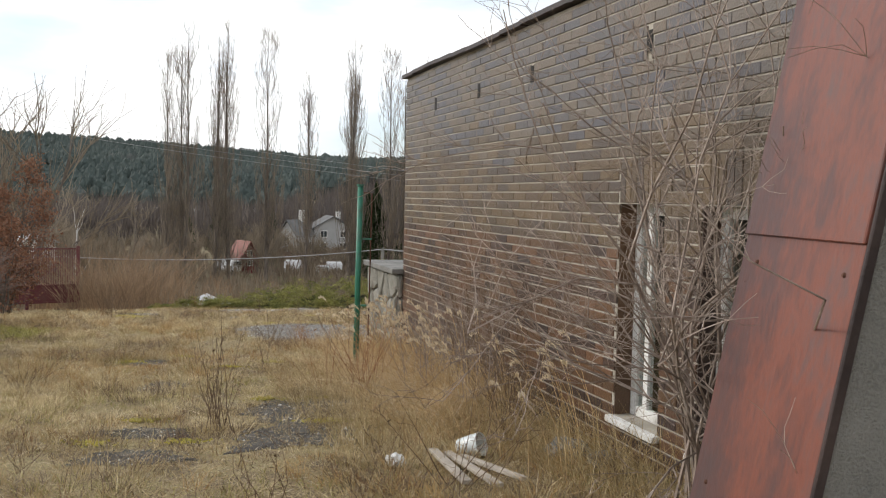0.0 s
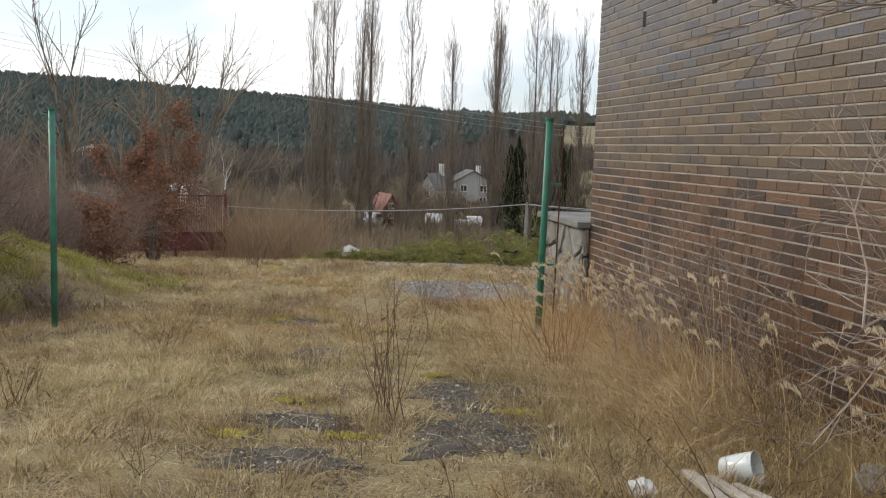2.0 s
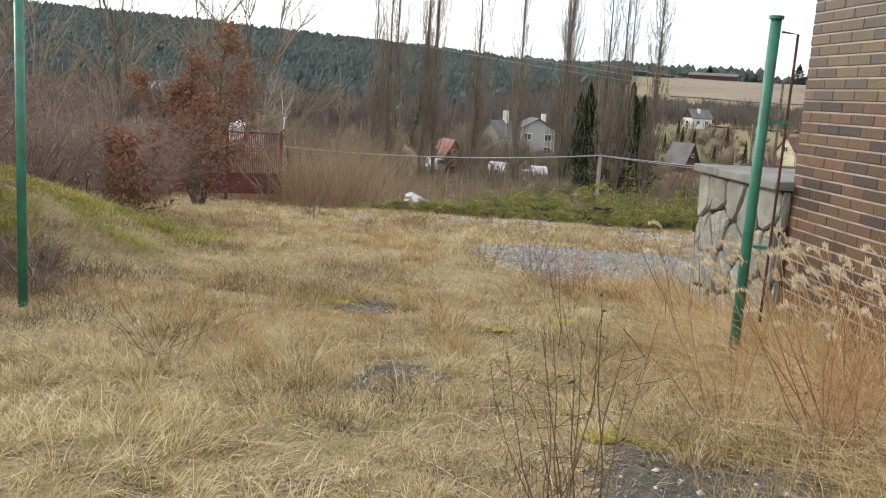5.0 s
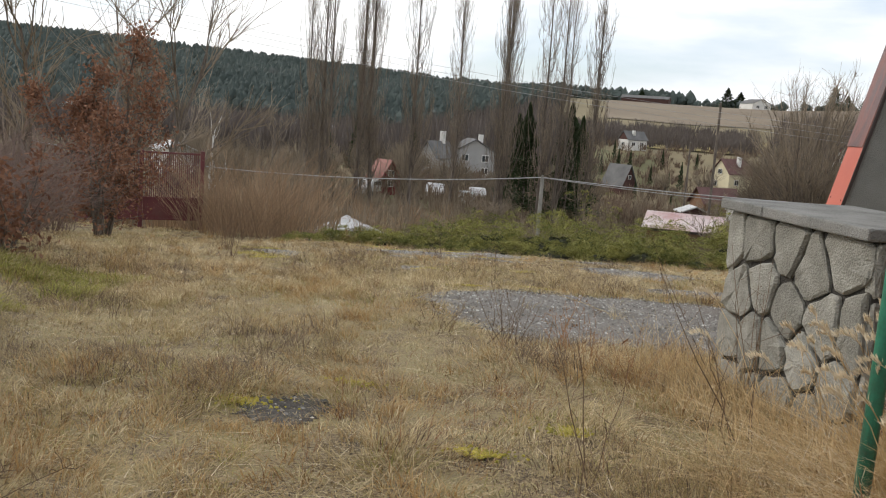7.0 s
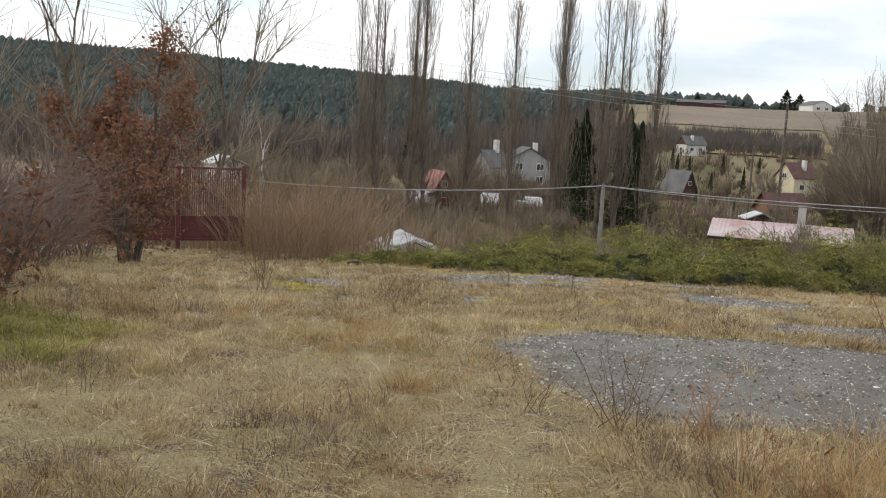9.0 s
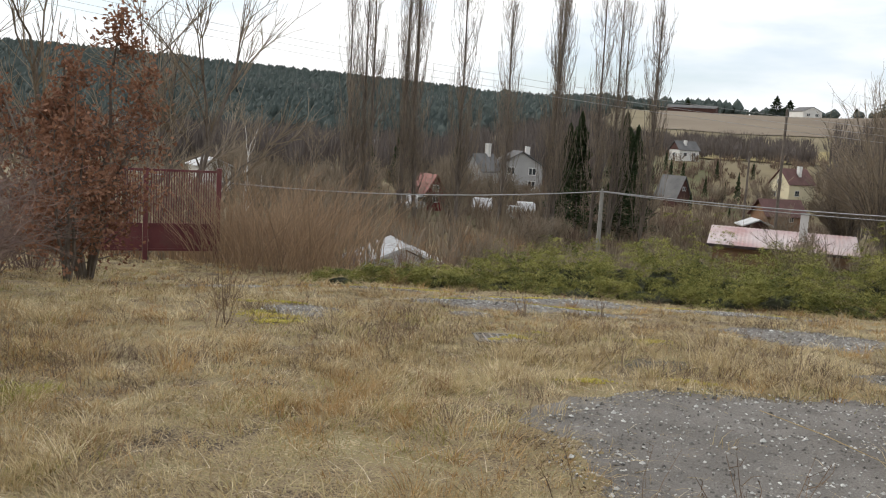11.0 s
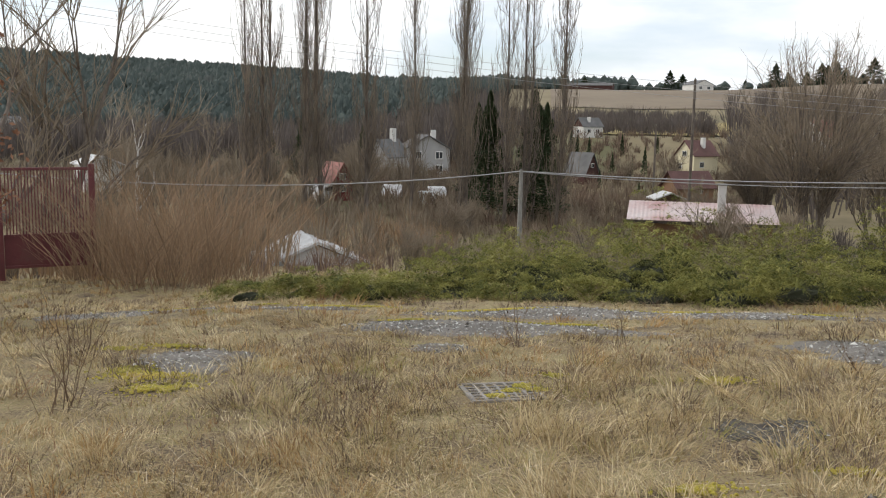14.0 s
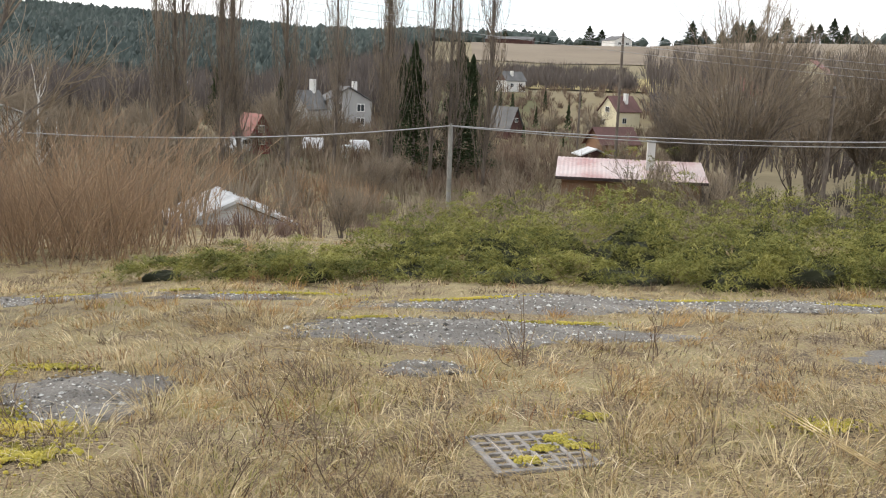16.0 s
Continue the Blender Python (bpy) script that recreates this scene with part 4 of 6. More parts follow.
# ---- stalky weeds ----
def weed(x, y, n, h, spread, mat, seed, name, label, category="weed", side=0.5, r=0.0035, pods=True):
    rng = np.random.default_rng(seed)
    sp = Soup()
    z0 = ground_z(x, y)
    for i in range(n):
        bx, by = x + rng.normal(0, spread * 0.3), y + rng.normal(0, spread * 0.3)
        hh = h * rng.uniform(0.55, 1.05)
        lx, ly = rng.normal(0, spread), rng.normal(0, spread)
        pts = [np.array((bx + lx * t + 0.012 * rng.normal(), by + ly * t + 0.012 * rng.normal(), z0 + hh * t - 0.02)) for t in np.linspace(0, 1, 5)]
        sp.stem(pts, r * rng.uniform(0.7, 1.3), r * 0.35)
        for k in range(int(side * 10)):
            t = rng.uniform(0.35, 1.0)
            p = pts[0] + (pts[-1] - pts[0]) * t
            q = p + np.array((rng.normal(0, 0.07), rng.normal(0, 0.07), rng.uniform(0.02, 0.12))) * h
            sp.stem([p, (p + q) / 2 + rng.normal(0, 0.006, 3), q], r * 0.5, r * 0.25)
            if pods and rng.random() < 0.5:
                a = rng.normal(0, 1, 3) * 0.0055
                sp.quad(q, a, np.cross(a, (0.3, 0.5, 0.8)) * 1.2)
    return tagged(sp.make(name, mat), label, category, "dry weeds")


weed(-1.79, 7.2, 17, 0.86, 0.13, WEED, 1, "weed_clump", "clump of tall dark dry weed stalks in the path")
weed(-2.1, 10.6, 3, 0.75, 0.08, WEED, 2, "weed_clump", "few thin dry weed stalks in grass")
weed(-2.75, 14.2, 16, 0.55, 0.22, WEED, 3, "weed_clump", "dry brown weed stalks beside the asphalt")
weed(-2.3, 14.0, 12, 0.5, 0.2, RED_STEM, 4, "weed_clump", "russet dry weed stalks beside the asphalt")
weed(-6.9, 18.9, 12, 0.75, 0.2, WEED, 5, "weed_clump", "dark branching dry weed beside the moss")
weed(-7.6, 20.3, 9, 0.6, 0.2, WEED, 6, "weed_clump", "dark branching dry weed in grass")
weed(-4.3, 21.0, 5, 0.5, 0.08, WEED, 7, "weed_clump", "dark weed stalks with curled seed heads")
weed(-3.5, 21.3, 4, 0.45, 0.07, WEED, 8, "weed_clump", "dark weed stalks with curled seed heads")
weed(-0.80, 8.75, 30, 0.98, 0.24, RED_STEM, 9, "stem_clump", "fan of russet dry stems beside the straw", side=0.2)
weed(-1.15, 9.1, 10, 0.7, 0.18, RED_STEM, 10, "stem_clump", "fan of russet dry stems beside the straw", side=0.2)
for i, (s, v, h) in enumerate(((3.3, -.45, 1.35), (3.9, -.4, 1.6), (4.4, -.5, 1.5), (4.8, -.35, 1.2), (3.6, -.7, 1.1), (5.1, -.5, .9), (2.6, -.4, 1.1))):
    weed(*wall_xy(s, v), 22, h, 0.22, WEED if i % 2 else NEAR_TWIG, 40 + i, "weed_clump", "tall dry weeds with seed heads against the bricks", side=1.0, r=0.003)
weed(-1.1, 12.9, 9, 1.0, 0.25, WEED, 60, "weed_clump", "dark thin stalks in front of the stone wall", side=0.3)
weed(-1.35, 11.6, 6, 0.9, 0.2, WEED, 61, "weed_clump", "dark thin stalks in front of the stone wall", side=0.3)
weed(-2.05, 2.9, 3, 0.5, 0.06, WEED, 62, "weed_clump", "thin dark stalk near the path", side=0.3)
weed(-0.9, 4.6, 8, 0.55, 0.2, WEED, 63, "weed_clump", "thin dark twigs by the path", side=0.4)
weed(0.1, 5.3, 10, 0.7, 0.25, WEED, 64, "weed_clump", "thin dark twigs over the planks", side=0.5)
weed(-4.3, 9.4, 12, 0.4, 0.18, WEED, 65, "weed_clump", "low brown weed in dry grass", side=0.8)
weed(-4.0, 6.9, 10, 0.4, 0.15, WEED, 66, "weed_clump", "low brown weed in dry grass", side=0.8)
rng = np.random.default_rng(77)
for i in range(70):
    x, y = rng.uniform(-11, 2.2), rng.uniform(4, 25.5)
    if behind_wall(np.array(x), np.array(y)) or patch_depth(np.array([x]), np.array([y]))[0] < 1.0 or from_walk(np.array(x), np.array(y)) < 0.5:
        continue
    weed(x, y, int(rng.integers(3, 10)), rng.uniform(0.22, 0.5), 0.14, [WEED, RED_STEM, WEED][i % 3], 100 + i, "weed_clump", "small dry brown weed in the grass", side=0.6, r=0.0025)

for i, (x, y) in enumerate(((-6.6, 8.0), (-7.2, 7.2), (-6.4, 9.2), (-7.6, 8.8), (-6.2, 6.2), (-7.0, 5.6), (-6.9, 10.6), (-7.7, 10.0), (-5.9, 7.6), (-6.2, 10.9))):
    weed(x, y, 26, 0.6, 0.3, [NEAR_TWIG, WEED, RED_STEM][i % 3], 400 + i, "weed_clump", "tangled dead weeds on the bank by the post", side=0.9, r=0.003)
# fallen straw sticks
for k, (a, b) in enumerate((((-3.25, 19.95), (-2.95, 18.75)), ((-4.9, 17.6), (-4.0, 16.4)), ((-2.4, 16.9), (-1.8, 16.1)), ((-5.9, 21.1), (-5.2, 20.9)))):
    bm = bmesh.new()
    for j in range(3 if k == 0 else 1):
        o = 0.03 * j
        za, zb = ground_z(*a), ground_z(*b)
        tube(bm, [(a[0] + o, a[1], za + 0.10), ((a[0] + b[0]) / 2 + o * 0.5, (a[1] + b[1]) / 2, (za + zb) / 2 + 0.08), (b[0] + o * 1.5, b[1], zb + 0.03)], [0.003, 0.0035, 0.002], 5)
    tagged(part("dry_stalk", bm, GRASS), "fallen pale dry stalk lying on grass", "stalk", "fallen stalks")


# ---- shrubs ----
def branching(pair, p, d, length, r, depth, rng, droop=0.0, spread=0.55, kids=3, sides=4):
    """A stem that forks into thinner ones."""
    d = d / np.linalg.norm(d)
    pts = [p]
    for i in range(3):
        d = d + rng.normal(0, 0.19, 3) + np.array((0, 0, -droop))
        d /= np.linalg.norm(d)
        pts.append(pts[-1] + d * length / 3)
    pair[0 if depth > 1 else 1].stem(pts, r, r * 0.6, sides if depth > 1 else 3)
    if depth <= 0:
        return
    for k in range(kids):
        t = rng.integers(1, 4)
        nd = d + rng.normal(0, spread, 3)
        nd[2] = nd[2] * 0.8 + 0.15
        branching(pair, pts[t], nd, length * rng.uniform(0.5, 0.8) * (0.8 if depth < 3 else 1.0), max(r * 0.55, 0.0016), depth - 1, rng, droop, spread, kids, sides)


def shrub(name, x, y, h, stems, depth, mat, seed, label, category="shrub", group="", r=0.012, spread=0.5, wide=0.5, kids=3):
    rng = np.random.default_rng(seed)
    pair = (Soup(), Soup())
    th = empty(name, pose(x, y, ground_z(x, y)), label, category, group)
    for i in range(stems):
        a = rng.uniform(0, 6.283)
        o = rng.uniform(0, 0.25) * h * wide
        d = np.array((math.cos(a) * wide * rng.uniform(0.2, 1.0), math.sin(a) * wide * rng.uniform(0.2, 1.0), 1.0))
        branching(pair, np.array((o * math.cos(a), o * math.sin(a), -0.03)), d, h * rng.uniform(0.42, 0.6), r * rng.uniform(0.6, 1.2), depth, rng, 0.0, spread, kids)
    pair[0].make("trunk", mat, th)
    pair[1].make("crown", mat, th)
    return th


shrub("bare_shrub", 1.26, 4.72, 2.9, 11, 4, NEAR_TWIG, 15, "bare branching shrub in front of the window", r=0.014, wide=0.3, kids=4, spread=0.5)
shrub("bare_shrub", 1.32, 2.55, 1.0, 4, 2, NEAR_TWIG, 9, "pale bare twigs beside the slanted pier", r=0.007, wide=0.8, kids=3, spread=0.6)
shrub("bare_shrub", 1.5, 4.45, 3.1, 7, 4, NEAR_TWIG, 6, "bare branching shrub beside the slanted pier", r=0.014, wide=0.3, kids=3, spread=0.6)
def thicket(x, y, h, n, seed, label):
    """Upright rods from a wide stool, with side shoots and a ragged top."""
    rng = np.random.default_rng(seed)
    th = empty("willow_shrub", pose(x, y, ground_z(x, y)), label, "shrub", "willow thicket")
    rods, shoots = Soup(), Soup()
    for i in range(n):
        a, o = rng.uniform(0, 6.283), 0.75 * math.sqrt(rng.random())
        p = np.array((o * math.cos(a), o * math.sin(a), -0.05))
        hh = h * rng.uniform(0.45, 1.1)
        d = np.array((math.cos(a) * o * 0.45, math.sin(a) * o * 0.45, 0)) + rng.normal(0, 0.36, 3) * np.array((1, 1, 0))
        pts = [p + d * hh * t ** 1.3 + np.array((0, 0, hh * t * (1 - 0.08 * t))) + rng.normal(0, 0.012, 3) for t in (0, 0.35, 0.7, 1.0)]
        rods.stem(pts, rng.uniform(0.005, 0.012), 0.003)
        for j in range(4):
            t = rng.uniform(0.3, 0.95)
            c = pts[0] + (pts[-1] - pts[0]) * t
            e = c + (rng.normal(0, 0.14, 3) + d * 0.25) + np.array((0, 0, rng.uniform(0.2, 0.5)))
            shoots.stem([c, (c + e) / 2 + rng.normal(0, 0.012, 3), e], 0.0032, 0.0016)
    rods.make("trunk", WILLOW, th)
    tagged(shoots.make("crown", WILLOW, th), kind="stuff")


for i, (x, y, h) in enumerate(((-11.6, 29.6, 2.1), (-10.9, 28.8, 2.2), (-10.1, 28.5, 2.3), (-9.4, 28.9, 2.1), (-10.3, 30.3, 2.3), (-9.6, 30.9, 2.0), (-12.6, 31.5, 2.2), (-11.2, 31.4, 2.2))):
    thicket(x, y, h * (0.85, 1.08, 0.92, 1.0)[i % 4], 75, 200 + i, "dense bare orange-brown willow thicket at the yard edge")
for i, (x, y, h) in enumerate(((-7.0, 8.6, 1.0), (-6.7, 7.4, 0.9), (-7.1, 9.8, 1.0), (-7.6, 6.4, 1.1), (-6.6, 11.4, 0.5), (-7.6, 11.2, 1.1), (-6.9, 5.2, 0.8), (-8.2, 9.4, 1.4), (-8.0, 7.6, 1.3), (-8.6, 12.2, 1.4), (-9.0, 13.2, 1.7), (-9.6, 15.6, 1.9), (-10.2, 18.0, 2.1), (-10.9, 20.0, 2.0), (-11.8, 17.0, 2.4), (-8.9, 10.6, 1.4), (-10.4, 12.2, 1.9), (-12.6, 20.6, 2.5), (-13.2, 23.6, 2.4), (-9.4, 8.4, 1.5), (-13.8, 26.0, 2.3), (-12.2, 14.0, 2.4))):
    shrub("bramble_shrub", x, y, h * 1.1, 62 if y > 12 else 40, 2, BUSH_TWIG, 300 + i, "tangled bare purple-brown bramble on the bank", "shrub", "bramble thicket", r=0.010, wide=0.85, kids=4)


def oak(x, y, h, wide, leaves, seed):
    rng = np.random.default_rng(seed)
    th = empty("young_oak", pose(x, y, ground_z(x, y)), "young oak keeping its brown winter leaves", "tree", "young oaks")
    sp, lf = Soup(), Soup()
    ends = []
    for i in range(5 if h > 2 else 4):
        a = rng.uniform(0, 6.28)
        d = np.array((math.cos(a) * wide * 0.35, math.sin(a) * wide * 0.35, 1.0)) * h
        p0 = np.array((0.06 * math.cos(a), 0.06 * math.sin(a), -0.05))
        hh = rng.uniform(0.72, 1.0)
        pts = [p0 + d * hh * t + rng.normal(0, 0.03, 3) * h * t for t in np.linspace(0, 1, 6)]
        sp.stem(pts, 0.012 * h, 0.003 * h, 5)
        for k in range(24):
            t = rng.uniform(0.12, 1.0)
            p = pts[0] + (pts[-1] - pts[0]) * t
            b = rng.uniform(0, 6.28)
            q = p + np.array((math.cos(b), math.sin(b), rng.uniform(0.1, 0.8))) * h * wide * 0.3 * (1.15 - t) * rng.uniform(0.5, 1.2)
            sp.stem([p, (p + q) / 2 + rng.normal(0, 0.02, 3), q], 0.004 * h, 0.0015 * h)
            ends.append((p, q))
        ends.append((pts[3], pts[-1]))
    for i in range(leaves):
        p, q = ends[rng.integers(len(ends))]
        c = p + (q - p) * rng.uniform(0.35, 1.08) + rng.normal(0, 0.055 * h ** 0.5, 3)
        a = rng.normal(0, 1, 3)
        a *= 0.042 / np.linalg.norm(a)
        b = np.cross(a, rng.normal(0, 1, 3))
        b *= 0.044 / (np.linalg.norm(b) + 1e-6)
        lf.quad(c, a, b)
    sp.make("trunk", BARK, th, "thin brown stems")
    tagged(lf.make("crown", OAK_LEAF, th, "brown withered leaves"))


oak(-11.6, 24.2, 4.0, 0.95, 8500, 4)
oak(-10.9, 22.6, 2.6, 1.0, 2600, 8)
oak(-8.4, 16.2, 1.3, 1.1, 1100, 5)
oak(-9.4, 17.6, 1.6, 0.9, 500, 6)

for i, (x, y, h) in enumerate(((-8.5, 29.9, 1.6), (-7.9, 30.8, 1.4), (-7.2, 31.8, 1.3))):
    shrub("willow_shrub", x, y, h, 14, 2, WILLOW, 260 + i, "sparse bare willow shoots before the garden hut", "shrub", "willow thicket", r=0.007, wide=0.5, kids=3)
# ivy-green low growth on the bank
tagged(turf("bank_grass", 2400, 14, BANK_GREEN, 0.06, 0.18, 0.012, 14, 0.12, (1.2, 87, 0.25, 0.5), x0=-9.8, x1=-6.7, y0=10.2, y1=16.0), "low bright green growth on the bank", "grass", kind="stuff")
tagged(turf("dead_weeds", 1100, 46, DEAD_WEED, 0.12, 0.36, 0.006, 16, 0.15, None, 0.9, 0.4, x0=-9.6, x1=-6.1, y0=5.0, y1=12.0), "tangled grey-brown dead weeds on the bank", "weeds", kind="stuff")

# ---- junipers ----


def juniper(x, y, rx, ry, h, sprays, seed):
    rng = np.random.default_rng(seed)
    z0 = ground_z(x, y)
    th = empty("juniper_bush", pose(x, y, z0), "low spreading green juniper at the yard edge", "shrub", "spreading junipers")
    # dark mound inside the bush: its colour stands for shade between boughs
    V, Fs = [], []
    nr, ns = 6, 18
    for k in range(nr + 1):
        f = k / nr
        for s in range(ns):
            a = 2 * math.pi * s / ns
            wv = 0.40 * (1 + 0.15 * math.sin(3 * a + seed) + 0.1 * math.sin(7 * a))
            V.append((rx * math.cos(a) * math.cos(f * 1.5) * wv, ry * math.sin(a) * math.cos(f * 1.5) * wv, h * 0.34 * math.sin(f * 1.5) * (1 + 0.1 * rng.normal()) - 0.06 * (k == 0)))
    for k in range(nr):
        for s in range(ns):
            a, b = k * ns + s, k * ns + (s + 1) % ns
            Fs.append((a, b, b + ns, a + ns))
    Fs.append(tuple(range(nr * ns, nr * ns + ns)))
    obj("inner_mass", V, Fs, JUNIPER_DARK, th, "near-black mound standing for shade between the boughs")
    # boughs that arch out and nod, with flat feathers of short shoots along both sides
    nb = max(20, sprays // 4)
    a = rng.uniform(0, 2 * np.pi, nb)
    e = rng.random(nb) ** 0.8
    wv = 1 + 0.15 * np.sin(3 * a + seed) + 0.1 * np.sin(7 * a) + rng.normal(0, 0.1, nb)
    reach = np.stack([rx * np.cos(a), ry * np.sin(a)], 1) * (wv * (1.02 - 0.55 * e))[:, None]
    rise = h * (0.14 + 0.86 * e) * rng.uniform(0.8, 1.12, nb)
    ns_, per = 14, 9
    t = rng.uniform(0.38, 1.0, (nb, ns_))
    zt = rise[:, None] * (1 - (1 - t) ** 2) * (1 - 0.14 * t ** 4)
    root = np.stack([reach[:, None, 0] * t, reach[:, None, 1] * t, zt], -1)
    out = reach / (np.linalg.norm(reach, axis=1)[:, None] + 1e-6)
    side = rng.choice([-1.0, 1.0], (nb, ns_))
    dirn = np.stack([out[:, None, 0] * 0.8 - out[:, None, 1] * side * 0.75, out[:, None, 1] * 0.8 + out[:, None, 0] * side * 0.75, rng.normal(0.12, 0.16, (nb, ns_))], -1)
    L = rng.uniform(0.10, 0.24, (nb, ns_)) * (1.25 - 0.55 * t)
    q = rng.random((nb, ns_, per))
    p = root[:, :, None] + dirn[:, :, None] * (L[..., None] * q)[..., None] + rng.normal(0, 0.009, (nb, ns_, per, 3))
    p[..., 2] -= 0.05 * q ** 2
    w = dirn[:, :, None] + rng.normal(0, 0.45, p.shape)
    hh = rng.uniform(0.03, 0.075, q.shape)
    base = p.reshape(-1, 3)
    lean = (w[..., :2] * hh[..., None]).reshape(-1, 2)
    up = (np.clip(w[..., 2] + 0.12, -0.3, 0.7) * hh).reshape(-1)
    ob = blades("needles", base, up, lean, np.full(len(base), 0.0135) * rng.uniform(0.6, 1.4, len(base)), JUNIPER, rng, 2)
    ob.parent = th
    tagged(ob, "feathery green shoots")


rng = np.random.default_rng(51)
jn = 0
for row, (y, h, x0, x1, step) in enumerate(((25.5, 0.46, -6.2, 5.5, 1.05), (26.5, 0.84, -5.0, 8.0, 1.15), (27.6, 1.08, -5.2, 10.0, 1.25), (28.8, 1.22, -4.6, 12.0, 1.4))):
    x = x0
    while x < x1:
        hh = h * (1 + 0.14 * rng.normal()) * (1 + 0.035 * max(0, x)) * (0.75 if x < -4 else 1)
        juniper(x + rng.normal(0, 0.15), y - 0.045 * (x + 4) + rng.normal(0, 0.15), 1.0 * rng.uniform(0.85, 1.25), 0.9 * rng.uniform(0.85, 1.2), hh * 1.06, 200 if row < 3 else 150, 500 + jn)
        jn += 1
        x += step
juniper(-7.0, 25.6, 0.75, 0.6, 0.36, 200, 700)
juniper(-7.9, 25.9, 0.6, 0.5, 0.25, 120, 701)
juniper(-6.2, 25.2, 0.5, 0.45, 0.38, 150, 702)

# ---- drain grate ----
gm = Matrix.Translation((-4.40, 19.60, ground_z(-4.40, 19.60) + 0.010)) @ Matrix.Rotation(radians(16), 4, "Z") @ Matrix.Rotation(radians(-3.3), 4, "X") @ Matrix.Diagonal((0.88, 0.88, 0.88, 1))
grate = empty("drain_grate", gm, "rusty cast-iron drain grate with moss in grass", "grate")
part("pit", boxed(-0.25, -0.25, -0.06, 0.25, 0.25, -0.045), PIT, grate, "dark pit below")
for nm, q in (("frame_bar", (-0.27, -0.27, 0.27, -0.235)), ("frame_bar", (-0.27, 0.235, 0.27, 0.27)), ("frame_bar", (-0.27, -0.234, -0.235, 0.234)), ("frame_bar", (0.235, -0.234, 0.27, 0.234))):
    part(nm, boxed(q[0], q[1], -0.045, q[2], q[3], 0.006, 0.004), IRON, grate)
for k in range(1, 6):
    u = -0.235 + 0.47 * k / 6
    part("bar", boxed(u - 0.011, -0.234, -0.04, u + 0.011, 0.234, 0.004, 0.003), IRON, grate)
    part("cross_bar", boxed(-0.234, u - 0.012, -0.04, 0.234, u + 0.012, 0.0015, 0.003), IRON, grate)

# ---- litter by the wall ----
pz = ground_z(0.13, 6.4)
pot = empty("enamel_pot", Matrix.Translation((0.16, 6.42, pz + 0.075)) @ Matrix.Rotation(radians(68), 4, "Y") @ Matrix.Rotation(radians(25), 4, "X") @ Matrix.Diagonal((0.68, 0.68, 0.68, 1)), "dented pale enamel pot lying on its side", "pot")
bm = bmesh.new()
prof = [(0.0, -0.13), (0.085, -0.13), (0.10, -0.12), (0.112, 0.0), (0.116, 0.12), (0.124, 0.128), (0.118, 0.132), (0.108, 0.118), (0.104, 0.0), (0.09, -0.112), (0.0, -0.12)]
rings = [[bm.verts.new((r * math.cos(k * math.pi / 14) * (1 + 0.02 * math.sin(3 * k)), r * math.sin(k * math.pi / 14), zz)) for k in range(28)] for r, zz in prof[1:-1]]
for a, b in zip(rings, rings[1:]):
    for k in range(28):
        bm.faces.new((a[k], a[(k + 1) % 28], b[(k + 1) % 28], b[k]))
bm.faces.new(rings[0][::-1])
bm.faces.new(rings[-1])
part("body", bm, ENAMEL, pot, smooth=True)
bm = bmesh.new()
tube(bm, [(0.115, -0.04, 0.06), (0.15, -0.03, 0.06), (0.15, 0.03, 0.06), (0.115, 0.04, 0.06)], 0.007, 6)
part("handle", bm, DARK_METAL, pot, "dark side handle")


def crumpled(name, x, y, r, mat, label, category, seed, flat=0.7):
    bm = bmesh.new()
    bmesh.ops.create_icosphere(bm, subdivisions=3, radius=r)
    for v in bm.verts:
        n = noise.noise(v.co * (9 / (r * 9)) * 1.6 + Vector((seed, 0, 0)))
        n2 = noise.noise(v.co * 55 + Vector((0, seed, 0)))
        v.co *= 1 + 0.38 * n + 0.16 * n2
        v.co.z *= flat
    bmesh.ops.transform(bm, verts=bm.verts, matrix=Matrix.Translation((x, y, ground_z(x, y) + r * flat * 0.75)))
    return tagged(part(name, bm, mat), label, category)


crumpled("plastic_bag", -0.34, 6.0, 0.068, PLASTIC_BAG, "small crumpled white plastic bag on grass", "bag", 1)
crumpled("rubble_stone", 0.82, 6.35, 0.14, CONCRETE, "pale rubble lump beside the brick wall", "stone", 2, 0.6)
crumpled("rubble_stone", 1.0, 6.1, 0.09, CONCRETE, "pale rubble lump beside the brick wall", "stone", 3, 0.6)
for k, (a, b, w) in enumerate((((-0.10, 6.36), (0.12, 5.35), 0.032), ((0.0, 6.30), (0.30, 5.30), 0.028), ((0.10, 6.2), (0.46, 5.5), 0.024))):
    d = Vector((b[0] - a[0], b[1] - a[1], ground_z(*b) - ground_z(*a)))
    m = Matrix.Translation((a[0], a[1], ground_z(*a) + 0.055)) @ d.to_track_quat("X", "Z").to_matrix().to_4x4()
    tagged(part("plank", boxed(0, -w, -0.012, d.length, w, 0.012, 0.004, m), OLD_WOOD), "bleached old wooden plank lying in grass", "plank", "old planks")

